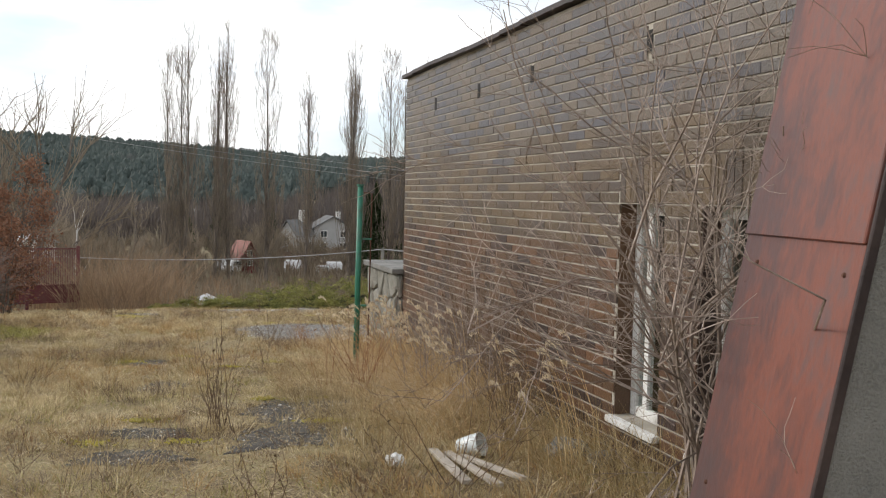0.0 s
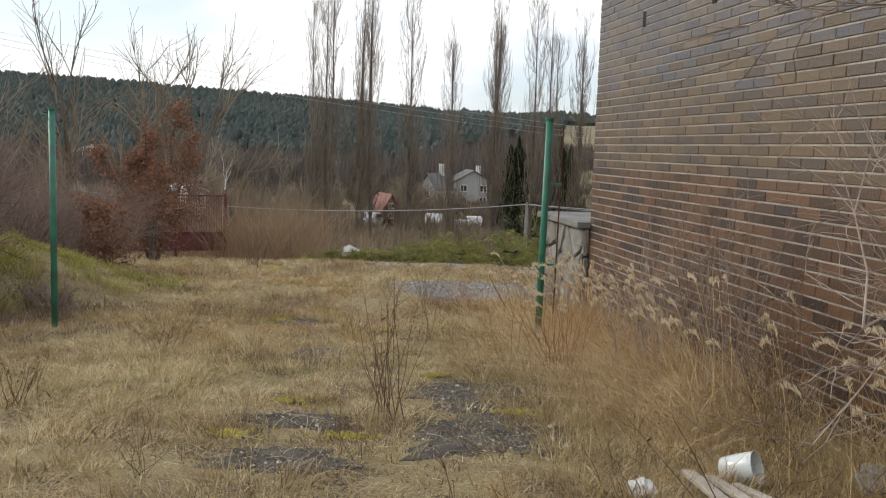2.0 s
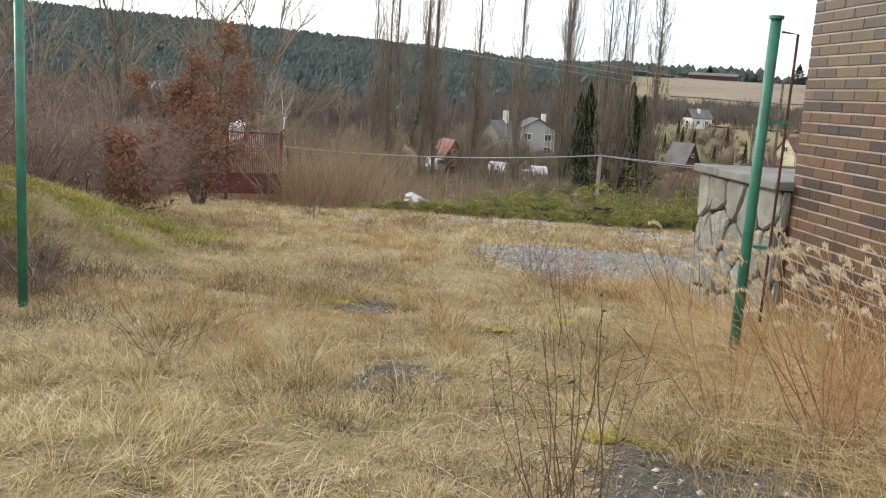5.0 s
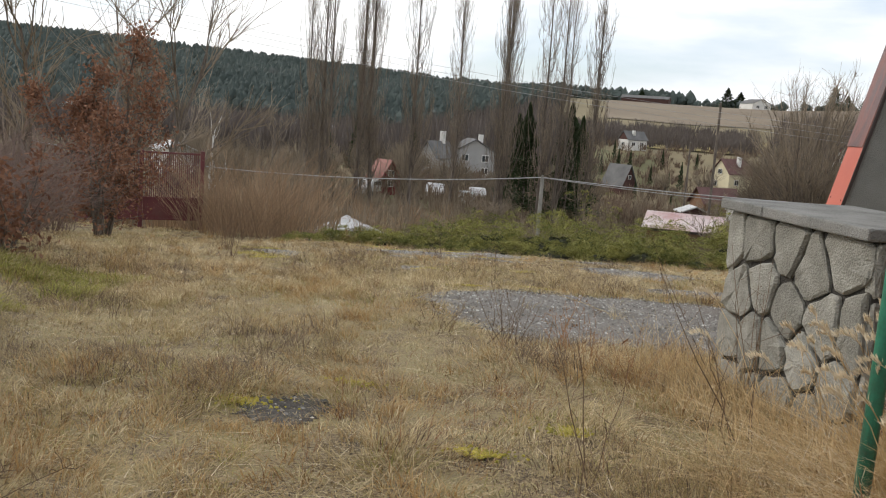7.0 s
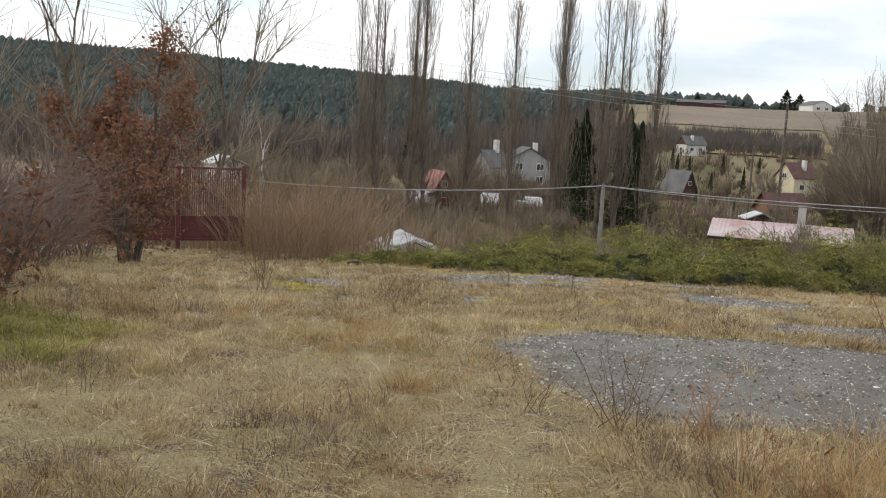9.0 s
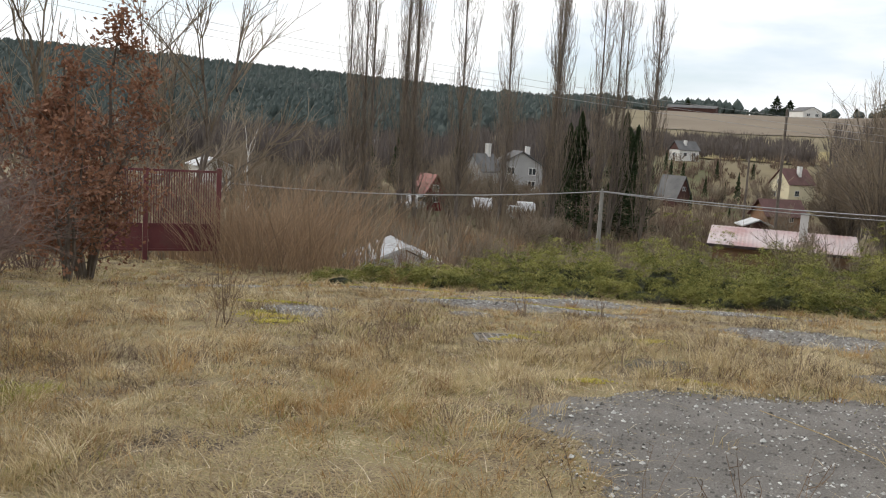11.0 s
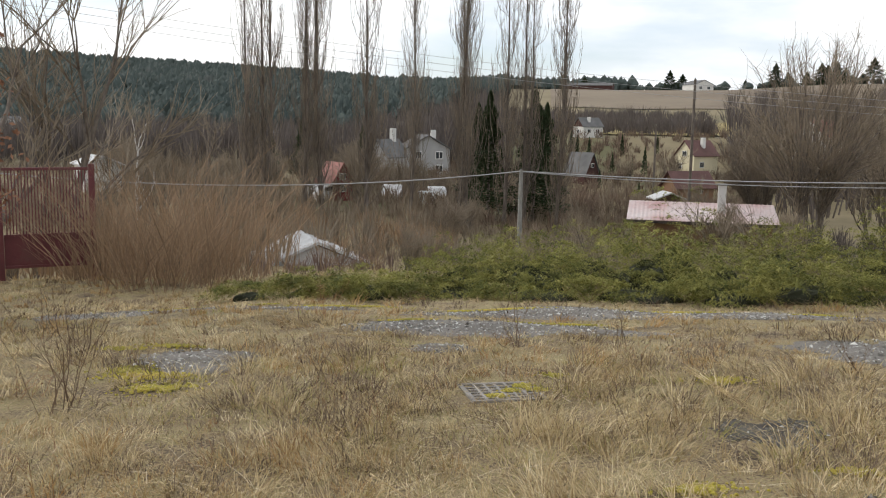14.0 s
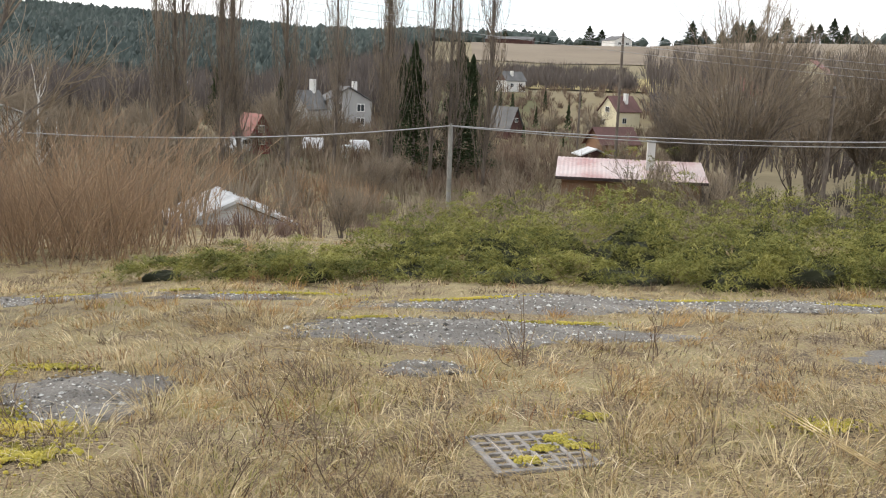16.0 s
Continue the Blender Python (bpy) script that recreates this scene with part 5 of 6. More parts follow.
# ---- red gate ----
GA, GB = Vector((-12.05, 30.0, 0)), Vector((-14.6, 28.35, 0))
gz0 = -2.33
gdir = (GB - GA).normalized()
gate = empty("metal_gate", Matrix.Translation((GA.x, GA.y, gz0)) @ Matrix.Rotation(math.atan2(gdir.y, gdir.x), 4, "Z"), "dull red metal double gate with barred upper half", "gate")
GH = 1.86
for u in (0.0, 1.52, 3.04):
    part("gate_post", boxed(u - 0.05, -0.05, -0.6, u + 0.05, 0.05, GH + (0.04 if u == 0 else 0), 0.006), GATE_RED, gate)
for u0, u1 in ((0.06, 1.46), (1.58, 2.98)):
    for z0, z1 in ((GH - 0.07, GH - 0.02), (0.62, 0.68), (0.08, 0.13)):
        part("rail", boxed(u0, -0.02, z0, u1, 0.02, z1, 0.004), GATE_RED, gate)
    part("sheet_panel", boxed(u0, -0.006, 0.131, u1, 0.006, 0.619), GATE_RED, gate, "solid lower sheet")
    k = u0 + 0.05
    while k < u1 - 0.02:
        part("bar", boxed(k - 0.010, -0.010, 0.681, k + 0.010, 0.010, GH - 0.071), GATE_RED, gate)
        k += 0.052


# ---- bare trees ----
def poplar_meshes(seed, h):
    """A slim upright poplar, bare: trunk and steep branches."""
    rng = np.random.default_rng(seed)
    tr, tw = Soup(), Soup()
    split = rng.integers(1, 4)
    tops = []
    for i in range(split):
        a = rng.uniform(0, 6.28)
        o = 0.02 * h * (split > 1)
        pts = [np.array((math.cos(a) * o * min(1, t * 3), math.sin(a) * o * min(1, t * 3), h * t * (1 - 0.07 * i))) + rng.normal(0, 0.04, 3) for t in np.linspace(-0.03, 1, 9)]
        tr.stem(pts, 0.15, 0.015, 6)
        tops.append(pts)
    for pts in tops:
        for k in range(int(95 / split) + 26):
            t = 0.07 + 0.90 * rng.random() ** 1.15
            i = min(int((t + 0.03) / 1.03 * 8), 7)
            p = pts[i] + (pts[i + 1] - pts[i]) * rng.random()
            a = rng.uniform(0, 6.28)
            L = min(h * (0.07 + 0.17 * (1 - t)) * rng.uniform(0.6, 1.3), h * 1.02 - p[2])
            w = rng.uniform(0.3, 1.55) * (1.1 - 0.55 * t)
            o = np.array((math.cos(a), math.sin(a), 0.0))
            q = [p, p + o * w * 0.62 + np.array((0, 0, L * 0.28)), p + o * w * 0.92 + np.array((0, 0, L * 0.62)), p + o * w + np.array((0, 0, L))]
            tr.stem(q, 0.026 * (1.3 - t), 0.008)
            for j in range(8):
                f = rng.uniform(0.3, 2.95)
                c = q[int(f)] + (q[int(f) + 1] - q[int(f)]) * (f - int(f))
                b = rng.uniform(0, 6.28)
                ww = rng.uniform(0.05, 0.30)
                e = c + np.array((math.cos(b) * ww, math.sin(b) * ww, rng.uniform(0.5, 1.5) * (1.2 - 0.6 * t)))
                tw.stem([c, c * 0.5 + e * 0.5 + np.array((math.cos(b), math.sin(b), 0)) * 0.06, e], 0.010, 0.004)
    return tr, tw


def linked(th, tr_mesh, tw_mesh):
    for nm, me in (("trunk", tr_mesh), ("crown", tw_mesh)):
        o = new(nm, me)
        o.parent = th


pop_kinds = []
for i in range(4):
    tr, tw = poplar_meshes(60 + i, 20.0)
    a, b = tr.make("trunk", BARK), tw.make("crown", TWIG)
    pop_kinds.append((a.data, b.data))
    bpy.data.objects.remove(a)
    bpy.data.objects.remove(b)
for i, (x, y, h) in enumerate(((-21.0, 68.5, 17.0), (-20.0, 69.0, 19.5), (-18.0, 70.6, 18.6), (-17.1, 71.8, 19.8), (-14.3, 71.5, 19.4), (-12.2, 77.5, 18.0), (-9.3, 83.0, 21.8), (-8.7, 83.4, 21.0), (-6.0, 88.0, 22.5), (-4.5, 88.4, 21.5), (-2.1, 83.8, 20.8))):
    m = pose(x, y, ground_z(x, y), 0, 0, 77 * i) @ Matrix.Diagonal((h / 20, h / 20, h / 20, 1))
    th = empty("poplar_tree", m, "tall slim bare poplar in the valley", "tree", "row of poplars")
    linked(th, *pop_kinds[i % 4])


def bare_tree_mesh(seed, h, wide, depth, kids, r0, stems=1):
    rng = np.random.default_rng(seed)
    tr, tw = Soup(), Soup()

    def grow(p, d, L, r, k):
        d = d / np.linalg.norm(d)
        pts = [p]
        for i in range(3):
            d = d + rng.normal(0, 0.12, 3) + np.array((0, 0, 0.05))
            d /= np.linalg.norm(d)
            pts.append(pts[-1] + d * L / 3)
        (tr if k > 1 else tw).stem(pts, r, r * 0.6, 5 if k > 2 else 3)
        if k == 0:
            return
        for j in range(kids):
            nd = d + rng.normal(0, wide, 3)
            nd[2] = abs(nd[2]) * 0.7 + 0.25
            grow(pts[int(rng.integers(1, 4))], nd, L * rng.uniform(0.58, 0.85), max(r * 0.55, 0.006), k - 1)
    for s in range(stems):
        a = rng.uniform(0, 6.28)
        o = 0.04 * h * (stems > 1)
        grow(np.array((o * math.cos(a), o * math.sin(a), -0.2)), np.array((0.25 * math.cos(a) * (stems > 1), 0.25 * math.sin(a) * (stems > 1), 1.0)), h * 0.36, r0, depth)
    a, b = tr.make("trunk", BARK), tw.make("crown", TWIG)
    out = (a.data, b.data)
    bpy.data.objects.remove(a)
    bpy.data.objects.remove(b)
    return out


broad = [bare_tree_mesh(80 + i, 10.0, 0.36, 4, 4, 0.11, 5) for i in range(2)]
lite = [bare_tree_mesh(85 + i, 10.0, 0.42, 3, 5, 0.12, 4) for i in range(3)]
slim = [bare_tree_mesh(90 + i, 10.0, 0.30, 4, 4, 0.11, 1) for i in range(3)]


def tree(kind, x, y, h, turn, label, name="bare_tree", group="bare trees"):
    s = h / 10
    th = empty(name, pose(x, y, ground_z(x, y), 0, 0, turn) @ Matrix.Diagonal((s, s, s, 1)), label, "tree", group)
    linked(th, *kind)
    return th


def spot(az, d):
    """Plan place by degrees to the left of straight ahead and distance from the middle of the yard."""
    return HUB[0] - math.sin(radians(az)) * d, HUB[1] + math.cos(radians(az)) * d


# broad domed trees on the right slope
def dome_mesh(seed, h, radius):
    """A many-stemmed bare tree with a rounded crown."""
    rng = np.random.default_rng(seed)
    tr, tw = Soup(), Soup()
    forks = []
    for i in range(5):
        a = 2 * math.pi * i / 5 + rng.uniform(-.4, .4)
        o = np.array((math.cos(a), math.sin(a), 0.0))
        f = o * radius * rng.uniform(0.1, 0.24) + np.array((0, 0, h * rng.uniform(0.2, 0.32)))
        tr.stem([o * 0.25 + np.array((0, 0, -0.4)), o * 0.32 + f * 0.5 * np.array((0.5, 0.5, 1)), f], 0.17, 0.08, 6)
        forks.append(f)
    for i in range(120):
        a, el = rng.uniform(0, 6.283), math.acos(rng.uniform(-0.30, 1.0))
        k = rng.uniform(0.80, 1.05)
        tip = np.array((radius * math.sin(el) * math.cos(a) * k, radius * math.sin(el) * math.sin(a) * k, h * 0.58 + h * 0.42 * math.cos(el) * k)) * rng.uniform(0.55, 1.0) ** 0.35
        fork = min(forks, key=lambda f: (f[0] - tip[0]) ** 2 + (f[1] - tip[1]) ** 2 + rng.uniform(0, 3))
        mid = fork * 0.5 + tip * 0.5 + np.array((0, 0, 0.06 * h)) + rng.normal(0, 0.12, 3)
        tr.stem([fork, mid, tip], 0.038, 0.008, 4)
        for j in range(46):
            t = rng.random() ** 0.6
            c = fork * (1 - t) ** 2 + 2 * mid * t * (1 - t) + tip * t * t
            d = (tip - fork) / (np.linalg.norm(tip - fork) + 0.1) * 0.6 + rng.normal(0, 0.42, 3) + np.array((0, 0, 0.3))
            e = c + d * rng.uniform(0.3, 0.95)
            tw.stem([c, (c + e) / 2 + rng.normal(0, 0.06, 3), e], 0.009, 0.004)
    a, b = tr.make("trunk", BARK), tw.make("crown", TWIG)
    out = (a.data, b.data)
    bpy.data.objects.remove(a)
    bpy.data.objects.remove(b)
    return out


dome = [dome_mesh(97, 10.0, 3.4), dome_mesh(98, 10.0, 3.1)]
for i, (x, y, h) in enumerate(((11.9, 69.0, 14.2), (12.5, 84.0, 9.5), (22.5, 76.0, 13.0), (28.5, 72.0, 13.5))):
    tree(dome[i % 2], x, y, h, 80 * i, "broad domed bare tree on the valley slope")
for i, (az, d, h) in enumerate(((-17.5, 70, 11), (-26, 78, 12), (-18.5, 84, 11), (-31, 78, 12))):
    tree(broad[i % 2], *spot(az, d), h, 50 * i, "broad bare tree on the valley slope")
# tall sparse trees at the left
for i, (az, d, h) in enumerate(((29.0, 46, 15), (26.2, 48, 14.5), (27.6, 52, 13), (33.5, 40, 14), (36.5, 44, 13), (40, 46, 13), (22.2, 70, 9), (19.5, 68, 8))):
    tree(slim[i % 3], *spot(az, d), h, 70 * i, "tall sparse bare tree behind the gate")
# undergrowth in the valley
rng = np.random.default_rng(91)
for i in range(75):
    az, d = (rng.uniform(-12, 36), rng.uniform(50, 125)) if i > 24 else (rng.uniform(5, 24), rng.uniform(72, 112))
    tree(lite[i % 3], *spot(az, d), rng.uniform(3.0, 6.0), 40 * i, "bare valley tree or tall bush", group="valley trees")
for i in range(70):
    az, d = rng.uniform(-10, 30), rng.uniform(27, 58)
    if 11 < az < 17 and d < 46:
        continue
    tree(lite[i % 3], *spot(az, d), rng.uniform(1.1, 2.2), 40 * i, "bare bush on the slope below the yard", "bare_bush", "slope bushes")
# birch
bx, by = spot(22.7, 62)
birch = tree(slim[0], bx, by, 8.6, 20, "slender white-barked birch in the valley", "birch_tree", "birches")
birch_trunk = [c for c in birch.children if c.name.startswith("trunk")][0]
birch_trunk.data = birch_trunk.data.copy()
birch_trunk.data.materials[0] = BIRCH


# conifers
def conifer_mesh(seed, h, w, dark):
    rng = np.random.default_rng(seed)
    n = 4200
    t = rng.random(n) ** 0.8
    a = rng.uniform(0, 6.28, n)
    r = w * (1 - t) ** 0.9 * rng.random(n) ** 0.35 * (0.85 + 0.25 * np.sin(t * 40))
    base = np.stack([np.cos(a) * r, np.sin(a) * r, h * (0.06 + 0.94 * t)], 1)
    lean = np.stack([np.cos(a), np.sin(a)], 1) * rng.uniform(0.3, 0.7, n)[:, None] * (1.1 - t)[:, None]
    ob = blades("crown", base, rng.uniform(0.08, 0.3, n), lean, rng.uniform(0.14, 0.3, n), dark, rng, 2)
    me = ob.data
    bpy.data.objects.remove(ob)
    bm = bmesh.new()
    tube(bm, [(0, 0, -0.2), (0, 0, h * 0.95)], [0.16, 0.02], 6)
    o2 = part("trunk", bm, BARK)
    m2 = o2.data
    bpy.data.objects.remove(o2)
    return m2, me


spruce = [conifer_mesh(20 + i, 10.0, 2.5, CONIFER) for i in range(2)]
for i, (az, d, h) in enumerate(((3.3, 82, 10.5), (0.7, 84, 11), (0.0, 88, 10), (3.9, 86, 9.5), (10.4, 112, 6), (13.9, 112, 6.5), (-2.2, 140, 4), (-2.9, 142, 3.5), (-6.0, 128, 4.2), (-5.3, 130, 2.5), (10.2, 90, 3.2), (-3.4, 118, 2.6), (-4.2, 132, 3.0), (-1.2, 138, 3.2), (-4.8, 146, 3.4), (-6.8, 148, 3.0), (0.8, 118, 3.5), (-0.6, 126, 2.4), (-5.6, 112, 2.0), (-1.9, 150, 3.6), (4.6, 96, 3.0), (2.2, 104, 4.0), (15.6, 84, 5.0))):
    s = h / 10
    x, y = spot(az, d)
    th = empty("spruce_tree", pose(x, y, ground_z(x, y), 0, 0, 60 * i) @ Matrix.Diagonal((s * (0.6 if h < 5 else 1), s * (0.6 if h < 5 else 1), s, 1)), "dark green spruce among the cottages", "tree", "spruces")
    linked(th, *spruce[i % 2])


# ---- distant woods ----
def wood(name, n, seed, azr, dr, hr, mat, label, test=None, wide=0.32):
    rng = np.random.default_rng(seed)
    V, Fs, c = [], [], 0
    az, d = rng.uniform(*azr, n * 2), rng.uniform(dr[0] ** 0.7, dr[1] ** 0.7, n * 2) ** (1 / 0.7)
    if test is not None:
        ok = test(az, d)
        az, d = az[ok], d[ok]
    az, d = az[:n], d[:n]
    x, y = HUB[0] - np.sin(np.radians(az)) * d, HUB[1] + np.cos(np.radians(az)) * d
    z = land(x, y)
    for i in range(len(x)):
        h = rng.uniform(*hr)
        w = h * wide * rng.uniform(0.7, 1.3)
        ns = 5
        prof = ((0.2, 0.7), (0.5, 1.0), (0.8, 0.6))
        for f, r in prof:
            for k in range(ns):
                q = 2 * math.pi * k / ns + rng.uniform(-.3, .3)
                rr_ = w * r * rng.uniform(0.65, 1.3)
                V.append((x[i] + rr_ * math.cos(q), y[i] + rr_ * math.sin(q), z[i] + h * (f + rng.uniform(-.06, .06))))
        V.append((x[i], y[i], z[i] + h * rng.uniform(0.97, 1.08)))
        V.append((x[i], y[i], z[i] - 0.5))
        for a in range(2):
            for k in range(ns):
                p, q = c + a * ns + k, c + a * ns + (k + 1) % ns
                Fs.append((p, q, q + ns, p + ns))
        for k in range(ns):
            Fs.append((c + 2 * ns + k, c + 2 * ns + (k + 1) % ns, c + 3 * ns))
            Fs.append((c + (k + 1) % ns, c + k, c + 3 * ns + 1))
        c += 3 * ns + 2
    return tagged(obj(name, V, Fs, mat), label, "forest", kind="stuff")


wood("distant_forest", 12500, 1, (1.5, 58), (330, 800), (4.5, 7.5), HAZED_PINEWOOD, "blue-green pine forest covering the far hill, haze mixed into its colour", lambda a, d: d > 330 + 20 * np.sin(a), 0.30)
wood("distant_forest", 1800, 2, (-6, 8), (520, 1000), (5, 10), HAZED_PINEWOOD, "blue-green pine forest on the low ridge, haze mixed into its colour", None, 0.36)


def twig_wood(name, n, seed, azr, dr, hr, mat, label, per=34, wide=0.45, bw=0.16):
    """Bare far trees as fans of thin upright twigs."""
    rng = np.random.default_rng(seed)
    az, d = rng.uniform(*azr, n), rng.uniform(*dr, n)
    x, y = HUB[0] - np.sin(np.radians(az)) * d, HUB[1] + np.cos(np.radians(az)) * d
    h = rng.uniform(*hr, n)
    a = rng.uniform(0, 6.283, (n, per))
    o = rng.random((n, per)) ** 0.7 * wide * h[:, None]
    t = rng.uniform(0, 0.45, (n, per))
    bx, by = x[:, None] + np.cos(a) * o * (0.3 + t), y[:, None] + np.sin(a) * o * (0.3 + t)
    base = np.stack([bx, by, land(bx, by) + h[:, None] * t], -1).reshape(-1, 3)
    lean = np.stack([np.cos(a) * o, np.sin(a) * o], -1).reshape(-1, 2) * 0.55
    hh = (h[:, None] * (1 - t) * rng.uniform(0.5, 1.0, (n, per))).reshape(-1)
    ob = blades(name, base, hh, lean, np.full(n * per, bw) * rng.uniform(0.5, 1.5, n * per), mat, rng, 2)
    return tagged(ob, label, "forest", kind="stuff")


twig_wood("distant_bare_wood", 1700, 3, (2, 60), (130, 340), (4, 9), GREYWOOD, "grey-brown bare woodland at the hill foot", 34, 0.45, 0.22)
twig_wood("distant_bare_wood", 700, 4, (-10, 3), (170, 262), (1.5, 4.5), GREYWOOD, "grey-brown hedges below the field", 26, 0.5, 0.14)
twig_wood("distant_bare_wood", 500, 6, (-42, -11), (90, 320), (4, 9), GREYWOOD, "grey-brown bare wood on the slope", 40, 0.5, 0.16)
twig_wood("valley_scrub", 1000, 7, (-14, 34), (40, 135), (1.0, 2.6), TWIG, "tangle of bare brown scrub in the valley", 30, 0.5, 0.06)
twig_wood("valley_scrub", 1100, 27, (-12, 12), (70, 170), (0.7, 2.4), DEAD_WEED, "dark bare hedges between the gardens", 30, 0.6, 0.09)
twig_wood("slope_scrub", 90, 8, (16.5, 36), (25, 44), (0.9, 1.9), WILLOW, "orange-brown bare scrub on the slope", 40, 0.55, 0.03)
twig_wood("slope_scrub", 60, 18, (6, 17), (46, 62), (0.9, 2.2), WILLOW, "orange-brown bare scrub behind the garden hut", 40, 0.55, 0.04)
twig_wood("slope_scrub", 30, 19, (7, 17), (29, 40), (0.4, 0.9), BUSH_TWIG, "low purple-brown bare scrub on the slope", 40, 0.6, 0.02)
twig_wood("slope_scrub", 150, 28, (-34, -10), (56, 80), (0.8, 2.4), GREYWOOD, "brown bare scrub under the domed trees", 44, 0.55, 0.05)
twig_wood("slope_scrub", 160, 9, (-12, 6), (26, 48), (0.6, 1.3), TWIG, "brown bare scrub on the slope below the junipers", 46, 0.5, 0.022)
rng = np.random.default_rng(17)
for i in range(24):
    az, h = (rng.uniform(-22, 0.5), rng.uniform(4, 11)) if i > 12 else (rng.uniform(-22, -13), rng.uniform(7, 13))
    d = rng.uniform(455, 500)
    s_ = h / 10
    x, y = spot(az, d)
    th = empty("pine_tree", pose(x, y, ground_z(x, y), 0, 0, 60 * i) @ Matrix.Diagonal((s_ * rng.uniform(1.6, 3.0), s_ * 2.2, s_, 1)), "dark pine on the ridge above the field", "tree", "ridge pines")
    linked(th, *spruce[i % 2])
wood("distant_tree_line", 160, 5, (-30, 2), (470, 520), (2.5, 6), HAZED_PINEWOOD, "low dark trees on the field ridge", None, 0.5)

# pale stubble field and lawns laid on the slope
def strip(name, azr, dr, mat, label, lift=0.25):
    na_, nd_ = 24, 16
    V, Fs = [], []
    for i in range(nd_ + 1):
        for j in range(na_ + 1):
            az = azr[0] + (azr[1] - azr[0]) * j / na_
            wv = 1 + 0.01 * math.sin(j * 0.9 + i)
            x, y = spot(az, (dr[0] + (dr[1] - dr[0]) * i / nd_) * wv)
            V.append((x, y, ground_z(x, y) + lift))
    for i in range(nd_):
        for j in range(na_):
            a = i * (na_ + 1) + j
            Fs.append((a, a + 1, a + na_ + 2, a + na_ + 1))
    return tagged(obj(name, V, Fs, mat, smooth=True), label, "field", kind="structure")


STUBBLE = material("pale_stubble", [(0.14, 0.105, 0.073), (0.20, 0.155, 0.105), (0.24, 0.195, 0.135)], 0.02, fine=0.5, bump=0)
MEADOW = material("ochre_meadow", [(0.24, 0.19, 0.075), (0.30, 0.24, 0.10), (0.33, 0.27, 0.13)], 0.04, fine=0.6, bump=0)
strip("field", (-26, -1), (300, 470), STUBBLE, "pale stubble field on the far slope")
strip("field", (-14, -2.5), (172, 245), MEADOW, "ochre meadow above the cottages")
for i, (a0, a1, d0, d1) in enumerate(((-4.5, 2.2, 128, 160), (1.5, 11, 82, 100), (-9, -5.5, 100, 125), (9, 15, 72, 84))):
    strip("lawn", (a0, a1), (d0, d1), LAWN, "green winter lawn between the cottages", 0.12)


# ---- cottages ----
def house(name, az, d, turn, w, l, wall_h, roof_h, wall_mat, roof_mat, label, gable_mat=None, windows=(), chimney=None, over=0.3, lift=0.0, size=1.0):
    """Gabled house; x across the gable, y along the ridge; the gable at -y looks towards the yard when turn is 0."""
    x, y = spot(az, d)
    z0 = ground_z(x, y)
    th = empty(name, pose(x, y, z0 + lift, 0, 0, turn) @ Matrix.Diagonal((size, size, size, 1)), label, "house", "valley cottages")
    bm = bmesh.new()
    vs = []
    for yy in (-l / 2, l / 2):
        vs.append([bm.verts.new(p) for p in ((-w / 2, yy, -1.5), (w / 2, yy, -1.5), (w / 2, yy, wall_h), (0, yy, wall_h + roof_h), (-w / 2, yy, wall_h))])
    bm.faces.new(vs[0])
    bm.faces.new(vs[1][::-1])
    for k in range(5):
        bm.faces.new((vs[0][k], vs[0][(k + 1) % 5], vs[1][(k + 1) % 5], vs[1][k]))
    part("wall", bm, wall_mat, th)
    for sgn in (-1, 1):
        bm = bmesh.new()
        sl = math.hypot(w / 2, roof_h)
        ex = over / sl
        a = Vector((0, 0, wall_h + roof_h + 0.06))
        b = Vector((sgn * (w / 2) * (1 + ex), 0, wall_h - roof_h * ex + 0.06))
        q = []
        for dz in (0, 0.12):
            for p in (a, b):
                for yy in (-l / 2 - over, l / 2 + over):
                    q.append(bm.verts.new((p.x, yy, p.z + dz)))
        for f in ((0, 1, 3, 2), (4, 6, 7, 5), (0, 4, 5, 1), (2, 3, 7, 6), (0, 2, 6, 4), (1, 5, 7, 3)):
            bm.faces.new([q[k] for k in f])
        part("roof", bm, roof_mat, th)
    if gable_mat is not None:
        bm = bmesh.new()
        q = [bm.verts.new((px_, -l / 2 - 0.03 - dy, pz_)) for dy in (0, 0.05) for px_, pz_ in ((-w / 2, wall_h), (w / 2, wall_h), (0, wall_h + roof_h))]
        for f in ((0, 1, 2), (5, 4, 3), (0, 3, 4, 1), (1, 4, 5, 2), (2, 5, 3, 0)):
            bm.faces.new([q[k] for k in f])
        part("gable_panel", bm, gable_mat, th)
    for face, u, zz, ww, hh in windows:
        m = {"f": Matrix.Translation((u, -l / 2 - 0.08, zz)), "r": Matrix.Translation((w / 2, u, zz)) @ Matrix.Rotation(radians(90), 4, "Z"), "l": Matrix.Translation((-w / 2, u, zz)) @ Matrix.Rotation(radians(-90), 4, "Z")}[face]
        win = part("window", boxed(-ww / 2, -0.05, -hh / 2, ww / 2, 0.02, hh / 2, 0.0, m), WHITE_PAINT, th, "white window frame")
        for sx in (-1, 1):
            part("pane", boxed(sx * ww * 0.23 - ww * 0.19, -0.07, -hh * 0.40, sx * ww * 0.23 + ww * 0.19, -0.052, hh * 0.40, 0.0, m), PANE, win)
    if chimney:
        cx, cy, ch = chimney
        part("chimney", boxed(cx - 0.3, cy - 0.3, wall_h + roof_h * 0.4, cx + 0.3, cy + 0.3, wall_h + roof_h + ch), WALL_WHITE, th, "pale chimney")
    return th


